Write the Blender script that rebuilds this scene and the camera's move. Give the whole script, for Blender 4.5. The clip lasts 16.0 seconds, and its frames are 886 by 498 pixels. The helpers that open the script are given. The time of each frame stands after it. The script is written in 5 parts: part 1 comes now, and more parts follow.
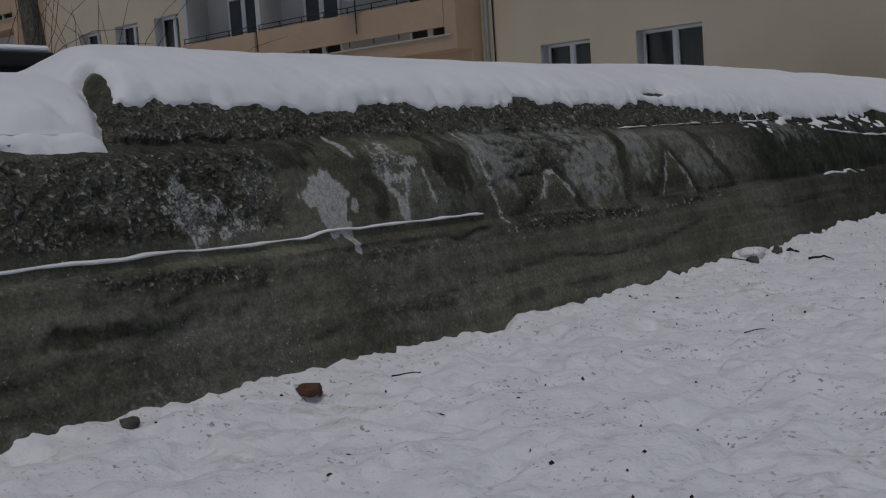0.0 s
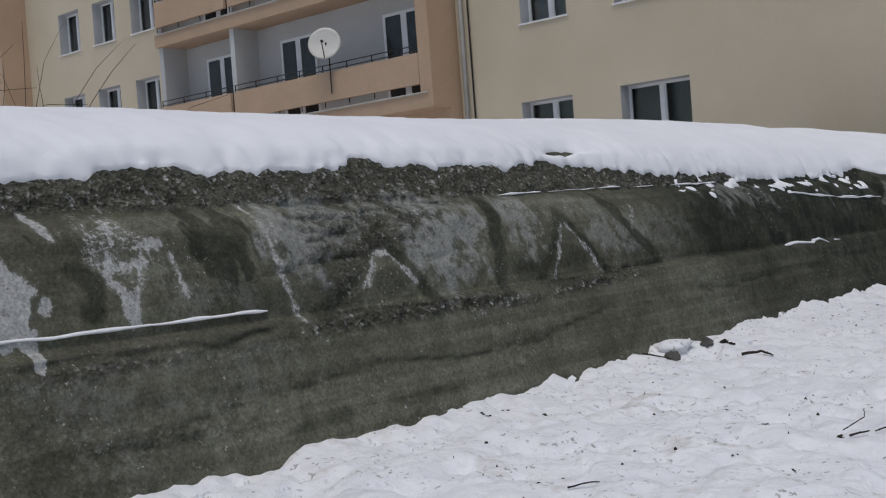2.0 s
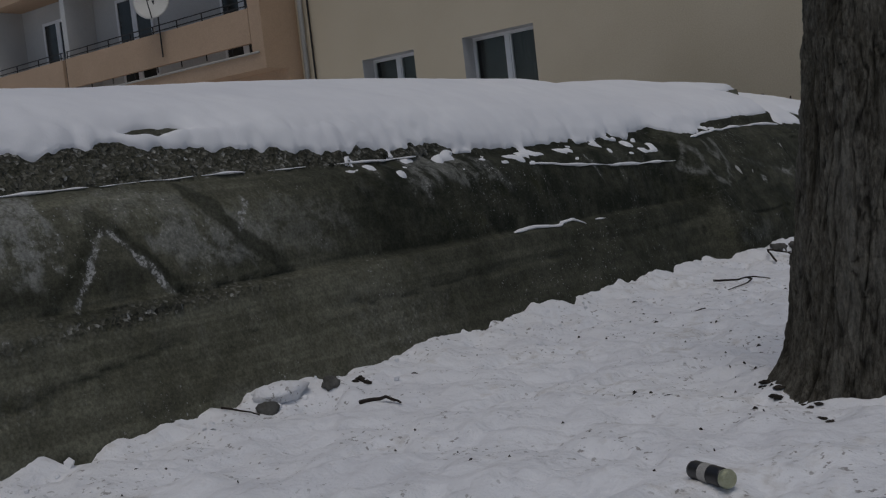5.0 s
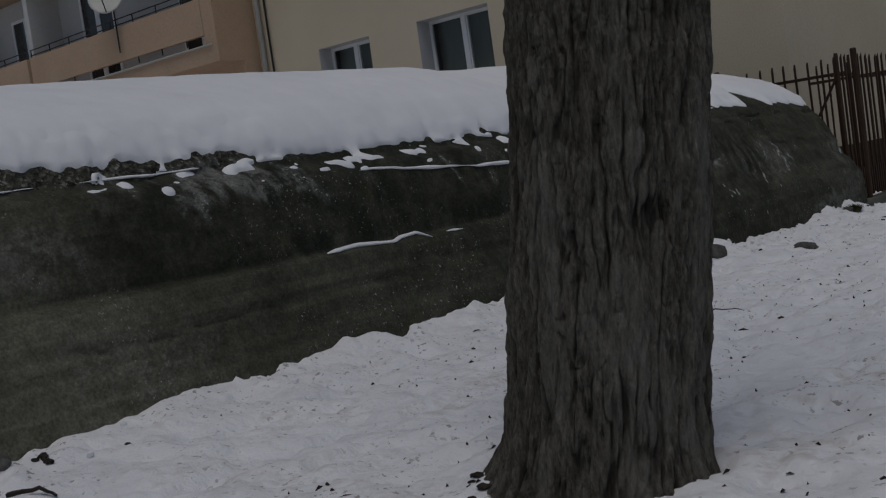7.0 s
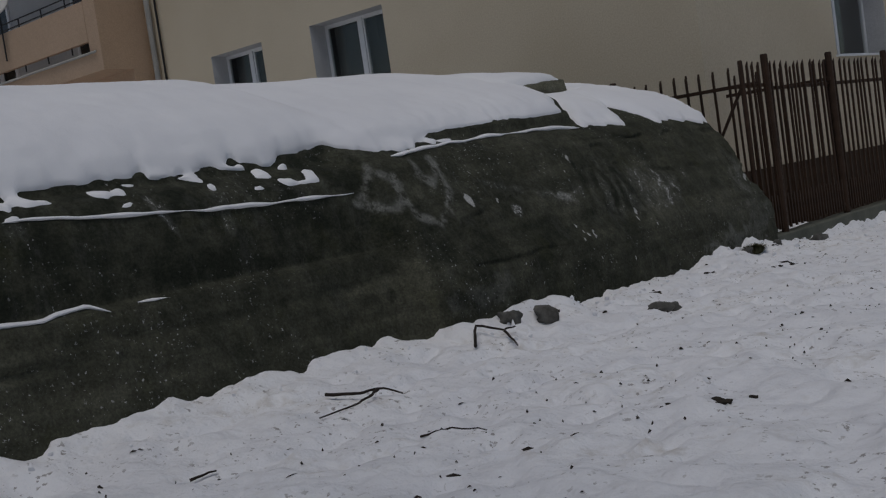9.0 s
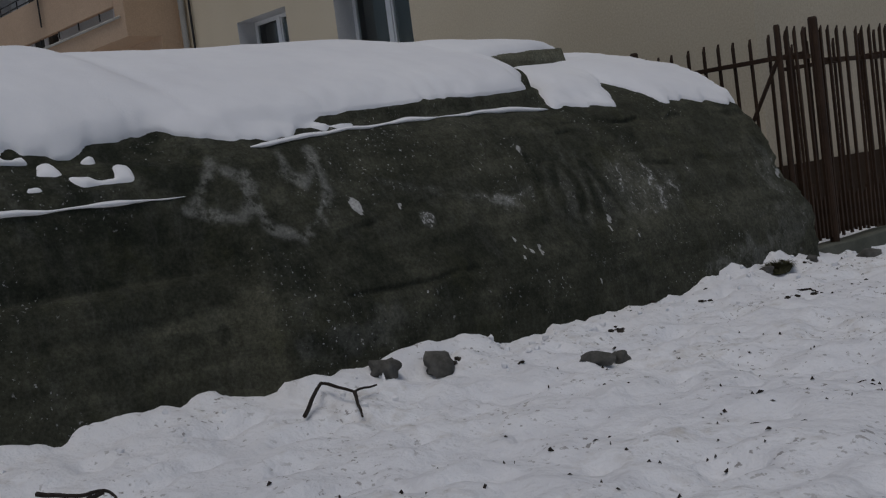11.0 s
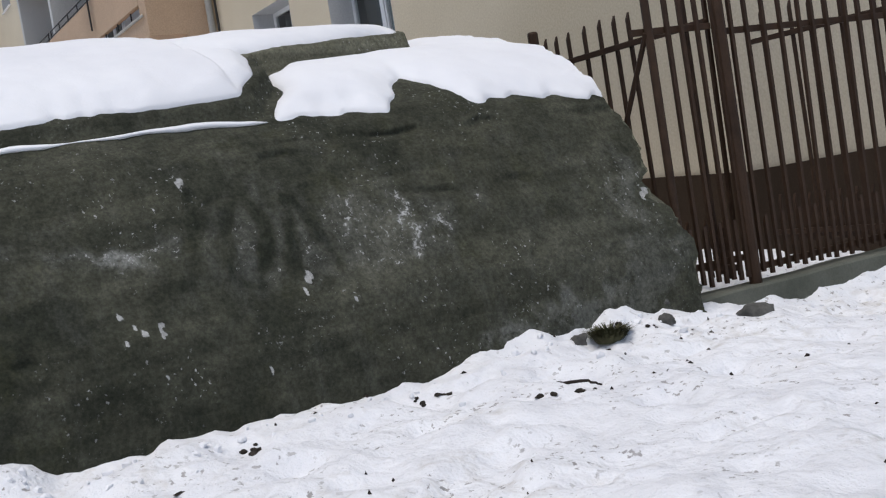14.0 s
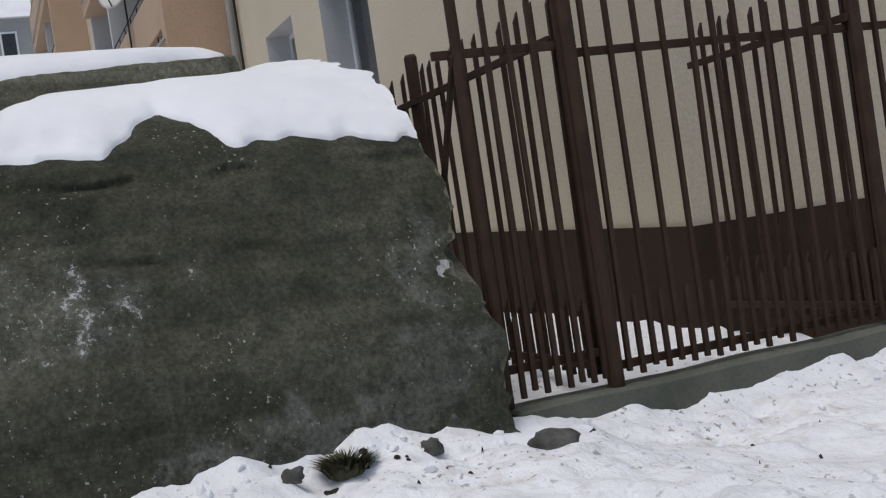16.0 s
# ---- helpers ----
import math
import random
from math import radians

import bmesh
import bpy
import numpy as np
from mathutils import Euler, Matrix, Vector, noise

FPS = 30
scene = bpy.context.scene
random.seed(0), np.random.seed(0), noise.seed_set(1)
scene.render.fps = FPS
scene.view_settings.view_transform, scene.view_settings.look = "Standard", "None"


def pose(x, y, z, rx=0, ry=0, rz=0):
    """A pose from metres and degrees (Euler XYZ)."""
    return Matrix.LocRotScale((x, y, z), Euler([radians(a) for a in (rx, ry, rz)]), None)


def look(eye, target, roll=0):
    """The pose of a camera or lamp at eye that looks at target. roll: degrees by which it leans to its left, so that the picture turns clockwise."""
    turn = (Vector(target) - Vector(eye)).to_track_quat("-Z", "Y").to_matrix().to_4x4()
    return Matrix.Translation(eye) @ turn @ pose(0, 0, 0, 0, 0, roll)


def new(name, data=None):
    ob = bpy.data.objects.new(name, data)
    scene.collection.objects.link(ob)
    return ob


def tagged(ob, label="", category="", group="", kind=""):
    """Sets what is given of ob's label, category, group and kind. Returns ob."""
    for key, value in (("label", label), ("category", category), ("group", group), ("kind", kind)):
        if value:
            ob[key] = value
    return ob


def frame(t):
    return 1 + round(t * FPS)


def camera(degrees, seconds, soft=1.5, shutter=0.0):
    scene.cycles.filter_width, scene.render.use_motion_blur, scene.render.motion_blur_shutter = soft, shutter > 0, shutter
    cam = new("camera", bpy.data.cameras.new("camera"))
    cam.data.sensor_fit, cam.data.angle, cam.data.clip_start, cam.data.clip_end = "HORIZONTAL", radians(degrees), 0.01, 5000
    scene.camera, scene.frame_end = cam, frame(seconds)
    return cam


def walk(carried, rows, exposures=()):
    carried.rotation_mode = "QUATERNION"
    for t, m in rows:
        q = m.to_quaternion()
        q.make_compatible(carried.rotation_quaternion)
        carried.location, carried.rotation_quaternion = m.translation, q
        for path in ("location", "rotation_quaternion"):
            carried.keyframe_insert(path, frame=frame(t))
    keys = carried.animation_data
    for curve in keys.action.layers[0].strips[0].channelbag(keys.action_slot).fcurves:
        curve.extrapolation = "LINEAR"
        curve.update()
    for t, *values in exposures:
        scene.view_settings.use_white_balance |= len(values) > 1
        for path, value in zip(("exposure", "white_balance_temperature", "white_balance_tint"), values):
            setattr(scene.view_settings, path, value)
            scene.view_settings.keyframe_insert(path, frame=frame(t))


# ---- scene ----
cam = camera(43.5, 16.0, soft=1.2)
PATH = [
    (0, (-0.006, -0.965, 1.247), (-1.274, 0.574, 1.092), -3.9),
    (0.5, (-0.085, -0.275, 1.269), (-1.274, 1.322, 1.083), -2.7),
    (1, (-0.005, 0.399, 1.255), (-1.323, 1.902, 1.196), -1.2),
    (1.5, (-0.07, 0.934, 1.228), (-1.466, 2.364, 1.161), -2.4),
    (2, (-0.093, 1.574, 1.252), (-1.412, 3.077, 1.211), -4.3),
    (2.5, (0.047, 2.163, 1.227), (-1.333, 3.609, 1.156), -5.3),
    (3, (0.044, 2.816, 1.155), (-1.242, 4.342, 1.017), -5.9),
    (3.5, (0.037, 3.472, 1.187), (-1.192, 5.048, 1.106), -6.2),
    (4, (0.154, 4.108, 1.192), (-1.172, 5.601, 1.065), -5.6),
    (4.5, (0.157, 4.681, 1.219), (-1.118, 6.221, 1.138), -4.4),
    (4.7, (0.201, 4.867, 1.273), (-1.05, 6.424, 1.166), -5.9),
    (6.8, (0.767, 7.068, 1.247), (-0.575, 8.544, 1.113), -8.1),
    (7, (0.753, 7.37, 1.236), (-0.586, 8.85, 1.098), -8.2),
    (7.5, (0.699, 8.14, 1.268), (-0.538, 9.707, 1.153), -7.4),
    (8, (0.762, 8.929, 1.233), (-0.547, 10.436, 1.107), -4.9),
    (8.5, (0.712, 9.57, 1.203), (-0.633, 11.046, 1.092), -5.5),
    (9, (0.616, 10.275, 1.225), (-0.726, 11.752, 1.1), -8.3),
    (9.2, (0.654, 10.592, 1.219), (-0.742, 12.023, 1.158), -6.6),
    (11.3, (0.248, 13.256, 1.182), (-1.258, 14.563, 1.031), -7.5),
    (11.5, (0.266, 13.564, 1.171), (-1.215, 14.902, 1.039), -6.4),
    (12, (0.265, 14.298, 1.146), (-1.272, 15.576, 1.084), -4.6),
    (12.5, (0.235, 14.896, 1.173), (-1.35, 16.114, 1.112), -7.0),
    (13, (0.168, 15.452, 1.185), (-1.44, 16.64, 1.123), -7.3),
    (13.5, (0.315, 15.998, 1.111), (-1.439, 16.955, 1.024), -6.3),
    (14, (0.312, 16.592, 1.058), (-1.426, 17.574, 0.936), -9.2),
    (14.5, (0.173, 17.166, 1.055), (-1.566, 18.144, 0.919), -9.7),
    (15, (0.2, 17.819, 1.001), (-1.532, 18.812, 0.887), -7.2),
    (15.5, (-0.103, 18.468, 0.97), (-1.886, 19.372, 0.923), -7.8),
    (16, (-0.209, 18.971, 0.987), (-2.061, 19.726, 0.943), -8.5),
]
EXPOSURES = [(0, -1.052, 6550, 10), (0.5, -1.266, 6550, 10), (1, -0.926, 6550, 10), (1.5, -0.466, 6550, 10), (2, -0.116, 6550, 10), (2.5, 0.098, 6550, 10), (3, -0.566, 6550, 10), (3.5, -1.066, 6550, 10), (4, -1.066, 6550, 10), (4.5, -1.066, 6550, 10), (7, -1.266, 6550, 10), (7.5, 0.034, 6550, 10), (8, 0.65, 6550, 10), (8.5, -0.566, 6550, 10), (9, -1.04, 6550, 10), (11.5, -0.916, 6550, 10), (12, -0.286, 6550, 10), (12.5, 0.198, 6550, 10), (13, 0.984, 6550, 10), (13.5, 1.284, 6550, 10), (14, 0.334, 6550, 10), (14.5, -0.406, 6550, 10), (15, -0.466, 6550, 10), (15.5, -0.29, 6550, 10), (16, 0.104, 6550, 10)]
walk(cam, [(t, look(eye, target, roll)) for t, eye, target, roll in PATH], EXPOSURES)

# ---------------------------------------------------------------- light
world = bpy.data.worlds.new("overcast_sky")
scene.world = world
world.use_nodes = True
wn = world.node_tree
sky = wn.nodes.new("ShaderNodeTexSky")
sky.sky_type, sky.sun_disc = "NISHITA", False
sky.sun_elevation, sky.sun_rotation = radians(70), radians(146)
sky.air_density, sky.dust_density, sky.ozone_density = 1.0, 2.0, 1.5
wn.nodes["Background"].inputs["Strength"].default_value = 0.085
wn.links.new(sky.outputs[0], wn.nodes["Background"].inputs["Color"])
sun_data = bpy.data.lights.new("sun", "SUN")
sun_data.energy, sun_data.angle, sun_data.color = 1.5, radians(38), (1.0, 0.97, 0.93)
sun = new("sun", sun_data)
sun.matrix_world = look((8, -4, 40), (0, 8, 0))


# ---------------------------------------------------------------- materials
def material(name, rough=0.8, metal=0.0, gloss=0.2):
    m = bpy.data.materials.new(name)
    m.use_nodes = True
    b = m.node_tree.nodes["Principled BSDF"]
    b.inputs["Roughness"].default_value, b.inputs["Metallic"].default_value = rough, metal
    b.inputs["Specular IOR Level"].default_value = gloss if rough > 0.45 else 0.5
    return m, m.node_tree, b


def noise_node(nt, scale, detail=6.0, rough=0.6, coords="Object", stretch=None):
    tc = nt.nodes.new("ShaderNodeTexCoord")
    n = nt.nodes.new("ShaderNodeTexNoise")
    n.inputs["Scale"].default_value, n.inputs["Detail"].default_value, n.inputs["Roughness"].default_value = scale, detail, rough
    if stretch:
        mp = nt.nodes.new("ShaderNodeMapping")
        mp.inputs["Scale"].default_value = stretch
        nt.links.new(tc.outputs[coords], mp.inputs["Vector"])
        nt.links.new(mp.outputs[0], n.inputs["Vector"])
    else:
        nt.links.new(tc.outputs[coords], n.inputs["Vector"])
    return n.outputs["Fac"]


def ramp(nt, fac, stops):
    r = nt.nodes.new("ShaderNodeValToRGB")
    el = r.color_ramp.elements
    while len(el) < len(stops):
        el.new(0.5)
    for e, (p, c) in zip(el, stops):
        e.position = p
        e.color = (*c, 1) if len(c) == 3 else c
    nt.links.new(fac, r.inputs["Fac"])
    return r.outputs["Color"]


def mix(nt, fac, a, b, blend="MIX"):
    m = nt.nodes.new("ShaderNodeMix")
    m.data_type, m.blend_type = "RGBA", blend
    for sock, v in ((m.inputs[0], fac), (m.inputs[6], a), (m.inputs[7], b)):
        if isinstance(v, bpy.types.NodeSocket):
            nt.links.new(v, sock)
        else:
            sock.default_value = (*v, 1) if isinstance(v, tuple) else v
    return m.outputs[2]


def math_node(nt, op, a, b=0.0):
    m = nt.nodes.new("ShaderNodeMath")
    m.operation = op
    for i, v in enumerate((a, b)):
        if isinstance(v, bpy.types.NodeSocket):
            nt.links.new(v, m.inputs[i])
        else:
            m.inputs[i].default_value = v
    return m.outputs[0]


def bump(nt, bsdf, heights):
    last = None
    for fac, strength, dist in heights:
        b = nt.nodes.new("ShaderNodeBump")
        b.inputs["Strength"].default_value, b.inputs["Distance"].default_value = strength, dist
        nt.links.new(fac, b.inputs["Height"])
        if last:
            nt.links.new(last, b.inputs["Normal"])
        last = b.outputs[0]
    nt.links.new(last, bsdf.inputs["Normal"])


def mottled(name, dark, light, scale, rough=0.8, fine=60.0, depth=0.004, stretch=None, metal=0.0, vary=False):
    """A surface with broad patches and fine grain."""
    m, nt, b = material(name, rough, metal)
    big = noise_node(nt, scale, 5, 0.6, stretch=stretch)
    small = noise_node(nt, fine, 4, 0.7)
    col = mix(nt, ramp(nt, big, [(0.3, (0, 0, 0)), (0.7, (1, 1, 1))]), dark, light)
    col = mix(nt, 0.35, col, ramp(nt, small, [(0.25, (0.25, 0.25, 0.25)), (0.75, (0.75, 0.75, 0.75))]), "OVERLAY")
    if vary:
        oi = nt.nodes.new("ShaderNodeObjectInfo")
        col = mix(nt, 0.25, col, ramp(nt, oi.outputs["Random"], [(0, (0.3, 0.3, 0.3)), (1, (0.7, 0.7, 0.7))]), "OVERLAY")
    nt.links.new(col, b.inputs["Base Color"])
    bump(nt, b, [(big, 0.4, depth * 3), (small, 0.5, depth)])
    return m


def snow_material(name, dirt):
    m, nt, b = material(name, 0.65)
    big = noise_node(nt, 1.1, 5, 0.6)
    mid = noise_node(nt, 9.0 if dirt else 7.0, 5, 0.6)
    fine = noise_node(nt, 70.0, 3, 0.6)
    col = mix(nt, ramp(nt, big, [(0.35, (0, 0, 0)), (0.7, (1, 1, 1))]), (0.78, 0.785, 0.81), (0.86, 0.865, 0.88))
    if dirt:
        soil = ramp(nt, math_node(nt, "MULTIPLY", big, mid), [(0.30, (0, 0, 0)), (0.46, (1, 1, 1))])
        col = mix(nt, math_node(nt, "MULTIPLY", soil, dirt), col, (0.55, 0.52, 0.48))
        # dark specks: dirt, and the shade of small dimples put into the colour
        specks_and_dimples = math_node(nt, "MULTIPLY", ramp(nt, noise_node(nt, 27.0, 3, 0.55), [(0.61, (0, 0, 0)), (0.66, (1, 1, 1))]), ramp(nt, noise_node(nt, 1.9, 4, 0.6), [(0.44, (0, 0, 0)), (0.58, (1, 1, 1))]))
        col = mix(nt, math_node(nt, "MULTIPLY", specks_and_dimples, 0.75), col, (0.20, 0.18, 0.16))
        grey = ramp(nt, noise_node(nt, 6.0, 4, 0.6), [(0.52, (0, 0, 0)), (0.72, (1, 1, 1))])
        col = mix(nt, math_node(nt, "MULTIPLY", grey, 0.30), col, (0.52, 0.52, 0.55))
    nt.links.new(col, b.inputs["Base Color"])
    b.inputs["Subsurface Weight"].default_value = 0.0
    bump(nt, b, [(mid, 0.9 if dirt else 0.25, 0.035 if dirt else 0.02), (noise_node(nt, 24.0, 4, 0.6), 0.45 if dirt else 0.1, 0.012), (fine, 0.3, 0.006)])
    return m


def concrete_material():
    """Weathered shelter concrete; the mesh carries paint, damp with painted crack shade, exposed gravel and a thin
    grey wash as attributes.
    """
    m, nt, b = material("weathered_concrete", 0.9, 0.0, 0.12)
    at = nt.nodes.new("ShaderNodeAttribute")
    at.attribute_name = "weather"
    sep = nt.nodes.new("ShaderNodeSeparateColor")
    nt.links.new(at.outputs["Color"], sep.inputs[0])
    paint, damp_and_shade, gravel = sep.outputs[0], sep.outputs[1], sep.outputs[2]
    at2 = nt.nodes.new("ShaderNodeAttribute")
    at2.attribute_name = "wash"
    wash = at2.outputs["Fac"]
    big = noise_node(nt, 1.3, 6, 0.65)
    streak = noise_node(nt, 2.4, 6, 0.66, stretch=(1.3, 1.3, 1.7))
    mid = noise_node(nt, 14.0, 6, 0.7)
    fine = noise_node(nt, 90.0, 4, 0.7)
    cloud = noise_node(nt, 4.3, 7, 0.68)
    boards = noise_node(nt, 1.0, 3, 0.5, stretch=(0.3, 0.25, 16.0))
    col = mix(nt, ramp(nt, big, [(0.38, (0, 0, 0)), (0.62, (1, 1, 1))]), (0.088, 0.087, 0.062), (0.142, 0.140, 0.104))
    col = mix(nt, 0.30, col, ramp(nt, boards, [(0.40, (0.25, 0.25, 0.25)), (0.60, (0.72, 0.72, 0.72))]), "OVERLAY")
    dark = math_node(nt, "MULTIPLY", damp_and_shade, ramp(nt, streak, [(0.36, (0.68, 0.68, 0.68)), (0.58, (1, 1, 1))]))
    col = mix(nt, dark, col, (0.0195, 0.022, 0.0155))
    moss = math_node(nt, "MULTIPLY", ramp(nt, noise_node(nt, 3.1, 6, 0.7), [(0.56, (0, 0, 0)), (0.70, (1, 1, 1))]), 0.45)
    col = mix(nt, moss, col, (0.042, 0.044, 0.022))
    # exposed gravel
    tc = nt.nodes.new("ShaderNodeTexCoord")
    vor = nt.nodes.new("ShaderNodeTexVoronoi")
    vor.inputs["Scale"].default_value = 42.0
    nt.links.new(tc.outputs["Object"], vor.inputs["Vector"])
    sepv = nt.nodes.new("ShaderNodeSeparateColor")
    nt.links.new(vor.outputs["Color"], sepv.inputs[0])
    stones = ramp(nt, sepv.outputs[0], [(0.0, (0.026, 0.026, 0.021)), (0.55, (0.075, 0.073, 0.060)), (0.90, (0.15, 0.148, 0.128)), (1.0, (0.40, 0.40, 0.38))])
    gmask = math_node(nt, "MULTIPLY", gravel, ramp(nt, mid, [(0.35, (0, 0, 0)), (0.6, (1, 1, 1))]))
    col = mix(nt, gmask, col, stones)
    # thin grey wash, worn through in clouds
    thin = ramp(nt, math_node(nt, "ADD", math_node(nt, "MULTIPLY", cloud, 0.6), math_node(nt, "MULTIPLY", mid, 0.4)), [(0.44, (0.10, 0.10, 0.10)), (0.51, (1, 1, 1))])
    col = mix(nt, math_node(nt, "MULTIPLY", wash, thin), col, (0.255, 0.258, 0.240))
    # worn light paint: solid where thick, only grains left where it is nearly gone
    grain = noise_node(nt, 34.0, 6, 0.75)
    left = math_node(nt, "ADD", math_node(nt, "MULTIPLY", grain, 1.5), math_node(nt, "SUBTRACT", math_node(nt, "MULTIPLY", paint, 0.98), 1.18))
    flakes = math_node(nt, "MULTIPLY", ramp(nt, left, [(0.0, (0, 0, 0)), (0.10, (1, 1, 1))]), ramp(nt, paint, [(0.04, (0, 0, 0)), (0.16, (1, 1, 1))]))
    veil = math_node(nt, "MULTIPLY", math_node(nt, "MULTIPLY", math_node(nt, "MULTIPLY", paint, paint), 0.75), ramp(nt, mid, [(0.36, (0.3, 0.3, 0.3)), (0.58, (1, 1, 1))]))
    cover = math_node(nt, "MAXIMUM", math_node(nt, "MULTIPLY", flakes, 0.85), veil)
    col = mix(nt, cover, col, (0.42, 0.42, 0.405))
    # dark dots: the shade inside small pits, painted without relief
    pits = ramp(nt, noise_node(nt, 21.0, 4, 0.7), [(0.25, (1, 1, 1)), (0.31, (0, 0, 0))])
    col = mix(nt, math_node(nt, "MULTIPLY", pits, 0.6), col, (0.012, 0.012, 0.009))
    runs = ramp(nt, noise_node(nt, 1.6, 6, 0.7, stretch=(5.0, 5.0, 0.5)), [(0.52, (0, 0, 0)), (0.68, (1, 1, 1))])
    col = mix(nt, math_node(nt, "MULTIPLY", runs, 0.09), col, (0.22, 0.22, 0.20))
    # hoar and snow grains caught in the pits
    hoar = ramp(nt, noise_node(nt, 44.0, 3, 0.6), [(0.65, (0, 0, 0)), (0.685, (1, 1, 1))])
    zone = ramp(nt, noise_node(nt, 1.7, 4, 0.6), [(0.50, (0, 0, 0)), (0.62, (1, 1, 1))])
    col = mix(nt, math_node(nt, "MULTIPLY", math_node(nt, "MULTIPLY", hoar, zone), 0.55), col, (0.6, 0.6, 0.6))
    grit = noise_node(nt, 52.0, 3, 0.65)
    col = mix(nt, 0.30, col, ramp(nt, grit, [(0.36, (0.12, 0.12, 0.12)), (0.64, (0.88, 0.88, 0.88))]), "OVERLAY")
    col = mix(nt, 0.30, col, ramp(nt, mid, [(0.34, (0.18, 0.18, 0.18)), (0.66, (0.85, 0.85, 0.85))]), "OVERLAY")
    col = mix(nt, 0.25, col, ramp(nt, fine, [(0.3, (0.2, 0.2, 0.2)), (0.7, (0.8, 0.8, 0.8))]), "OVERLAY")
    nt.links.new(col, b.inputs["Base Color"])
    vd = math_node(nt, "MULTIPLY", vor.outputs["Distance"], math_node(nt, "ADD", gravel, 0.03))
    bump(nt, b, [(boards, 0.5, 0.014), (mid, 0.5, 0.016), (grit, 0.5, 0.006), (vd, 0.8, 0.025), (fine, 0.35, 0.004)])
    return m


def bark_material():
    """Furrowed bark; the trunk's mesh carries the painted shade of its furrows as an attribute."""
    m, nt, b = material("tree_bark", 0.92)
    at = nt.nodes.new("ShaderNodeAttribute")
    at.attribute_name = "furrow_shade"
    furrow_shade = at.outputs["Fac"]
    ridges = noise_node(nt, 44.0, 9, 0.75, stretch=(1.0, 1.0, 0.28))
    flakes = noise_node(nt, 21.0, 5, 0.7, stretch=(1.0, 1.0, 0.85))
    broad = noise_node(nt, 2.6, 5, 0.65, stretch=(1.6, 1.6, 0.35))
    fine = noise_node(nt, 120.0, 4, 0.7, stretch=(1.0, 1.0, 0.5))
    col = ramp(nt, ridges, [(0.34, (0.030, 0.027, 0.021)), (0.46, (0.102, 0.094, 0.076)), (0.58, (0.172, 0.162, 0.135)), (0.72, (0.28, 0.268, 0.23))])
    col = mix(nt, ramp(nt, broad, [(0.50, (0, 0, 0)), (0.68, (0.6, 0.6, 0.6))]), col, (0.235, 0.228, 0.200))
    col = mix(nt, ramp(nt, broad, [(0.34, (0.6, 0.6, 0.6)), (0.48, (0, 0, 0))]), col, (0.045, 0.040, 0.026))
    col = mix(nt, math_node(nt, "MULTIPLY", ramp(nt, flakes, [(0.58, (0, 0, 0)), (0.68, (1, 1, 1))]), 0.5), col, (0.24, 0.228, 0.19))
    # shade in the furrows, put into the colour
    col = mix(nt, ramp(nt, furrow_shade, [(0.10, (0, 0, 0)), (0.85, (0.80, 0.80, 0.80))]), col, (0.016, 0.0135, 0.0095))
    col = mix(nt, 0.40, col, ramp(nt, fine, [(0.25, (0.2, 0.2, 0.2)), (0.75, (0.8, 0.8, 0.8))]), "OVERLAY")
    nt.links.new(col, b.inputs["Base Color"])
    bump(nt, b, [(ridges, 1.0, 0.026), (flakes, 0.9, 0.024), (fine, 0.7, 0.007)])
    return m


def glass_material():
    m, nt, b = material("window_glass", 0.02)
    b.inputs["Base Color"].default_value = (0.75, 0.8, 0.8, 1)
    b.inputs["Transmission Weight"].default_value = 1.0
    b.inputs["IOR"].default_value = 1.45
    return m


SNOW_GROUND = snow_material("trodden_snow", 0.8)
SNOW_ROOF = snow_material("fresh_snow", 0.0)
CONCRETE = concrete_material()
KERB = mottled("kerb_concrete", (0.085, 0.09, 0.072), (0.15, 0.152, 0.125), 2.5, 0.9, 70)
PLASTER = mottled("cream_plaster", (0.51, 0.44, 0.325), (0.57, 0.50, 0.38), 0.5, 0.85, 45, 0.002)
PEACH = mottled("peach_plaster", (0.42, 0.30, 0.205), (0.48, 0.345, 0.24), 0.6, 0.85, 45, 0.002)
LOGGIA = mottled("pale_grey_plaster", (0.44, 0.445, 0.44), (0.52, 0.525, 0.515), 0.6, 0.85, 45, 0.002)
REVEAL = mottled("white_reveal_plaster", (0.47, 0.475, 0.48), (0.54, 0.545, 0.55), 1.5, 0.8, 45, 0.002)
PLINTH = mottled("brown_plinth_render", (0.032, 0.0205, 0.0120), (0.046, 0.0285, 0.0165), 0.8, 0.85, 50)
FENCE = mottled("rusty_brown_paint", (0.028, 0.0155, 0.0092), (0.054, 0.0305, 0.0180), 7.0, 0.6, 120, 0.001, vary=True)
PVC = mottled("white_window_plastic", (0.68, 0.69, 0.70), (0.76, 0.77, 0.78), 2.0, 0.4, 60, 0.0005)
DARKMETAL = mottled("dark_metal", (0.02, 0.02, 0.02), (0.04, 0.038, 0.036), 5.0, 0.5, 90, 0.001)
PIPE = mottled("grey_pipe", (0.34, 0.33, 0.30), (0.44, 0.43, 0.40), 1.5, 0.5, 60, 0.001)
DISH = mottled("dish_paint", (0.56, 0.55, 0.51), (0.64, 0.63, 0.59), 2.0, 0.5, 60, 0.001)
BARK = bark_material()
THINBARK = mottled("young_bark", (0.020, 0.018, 0.014), (0.140, 0.131, 0.105), 15.0, 0.9, 70, 0.010, stretch=(1, 1, 0.6))
TWIG = mottled("dark_twig", (0.018, 0.014, 0.012), (0.045, 0.036, 0.03), 30.0, 0.9, 150, 0.002)
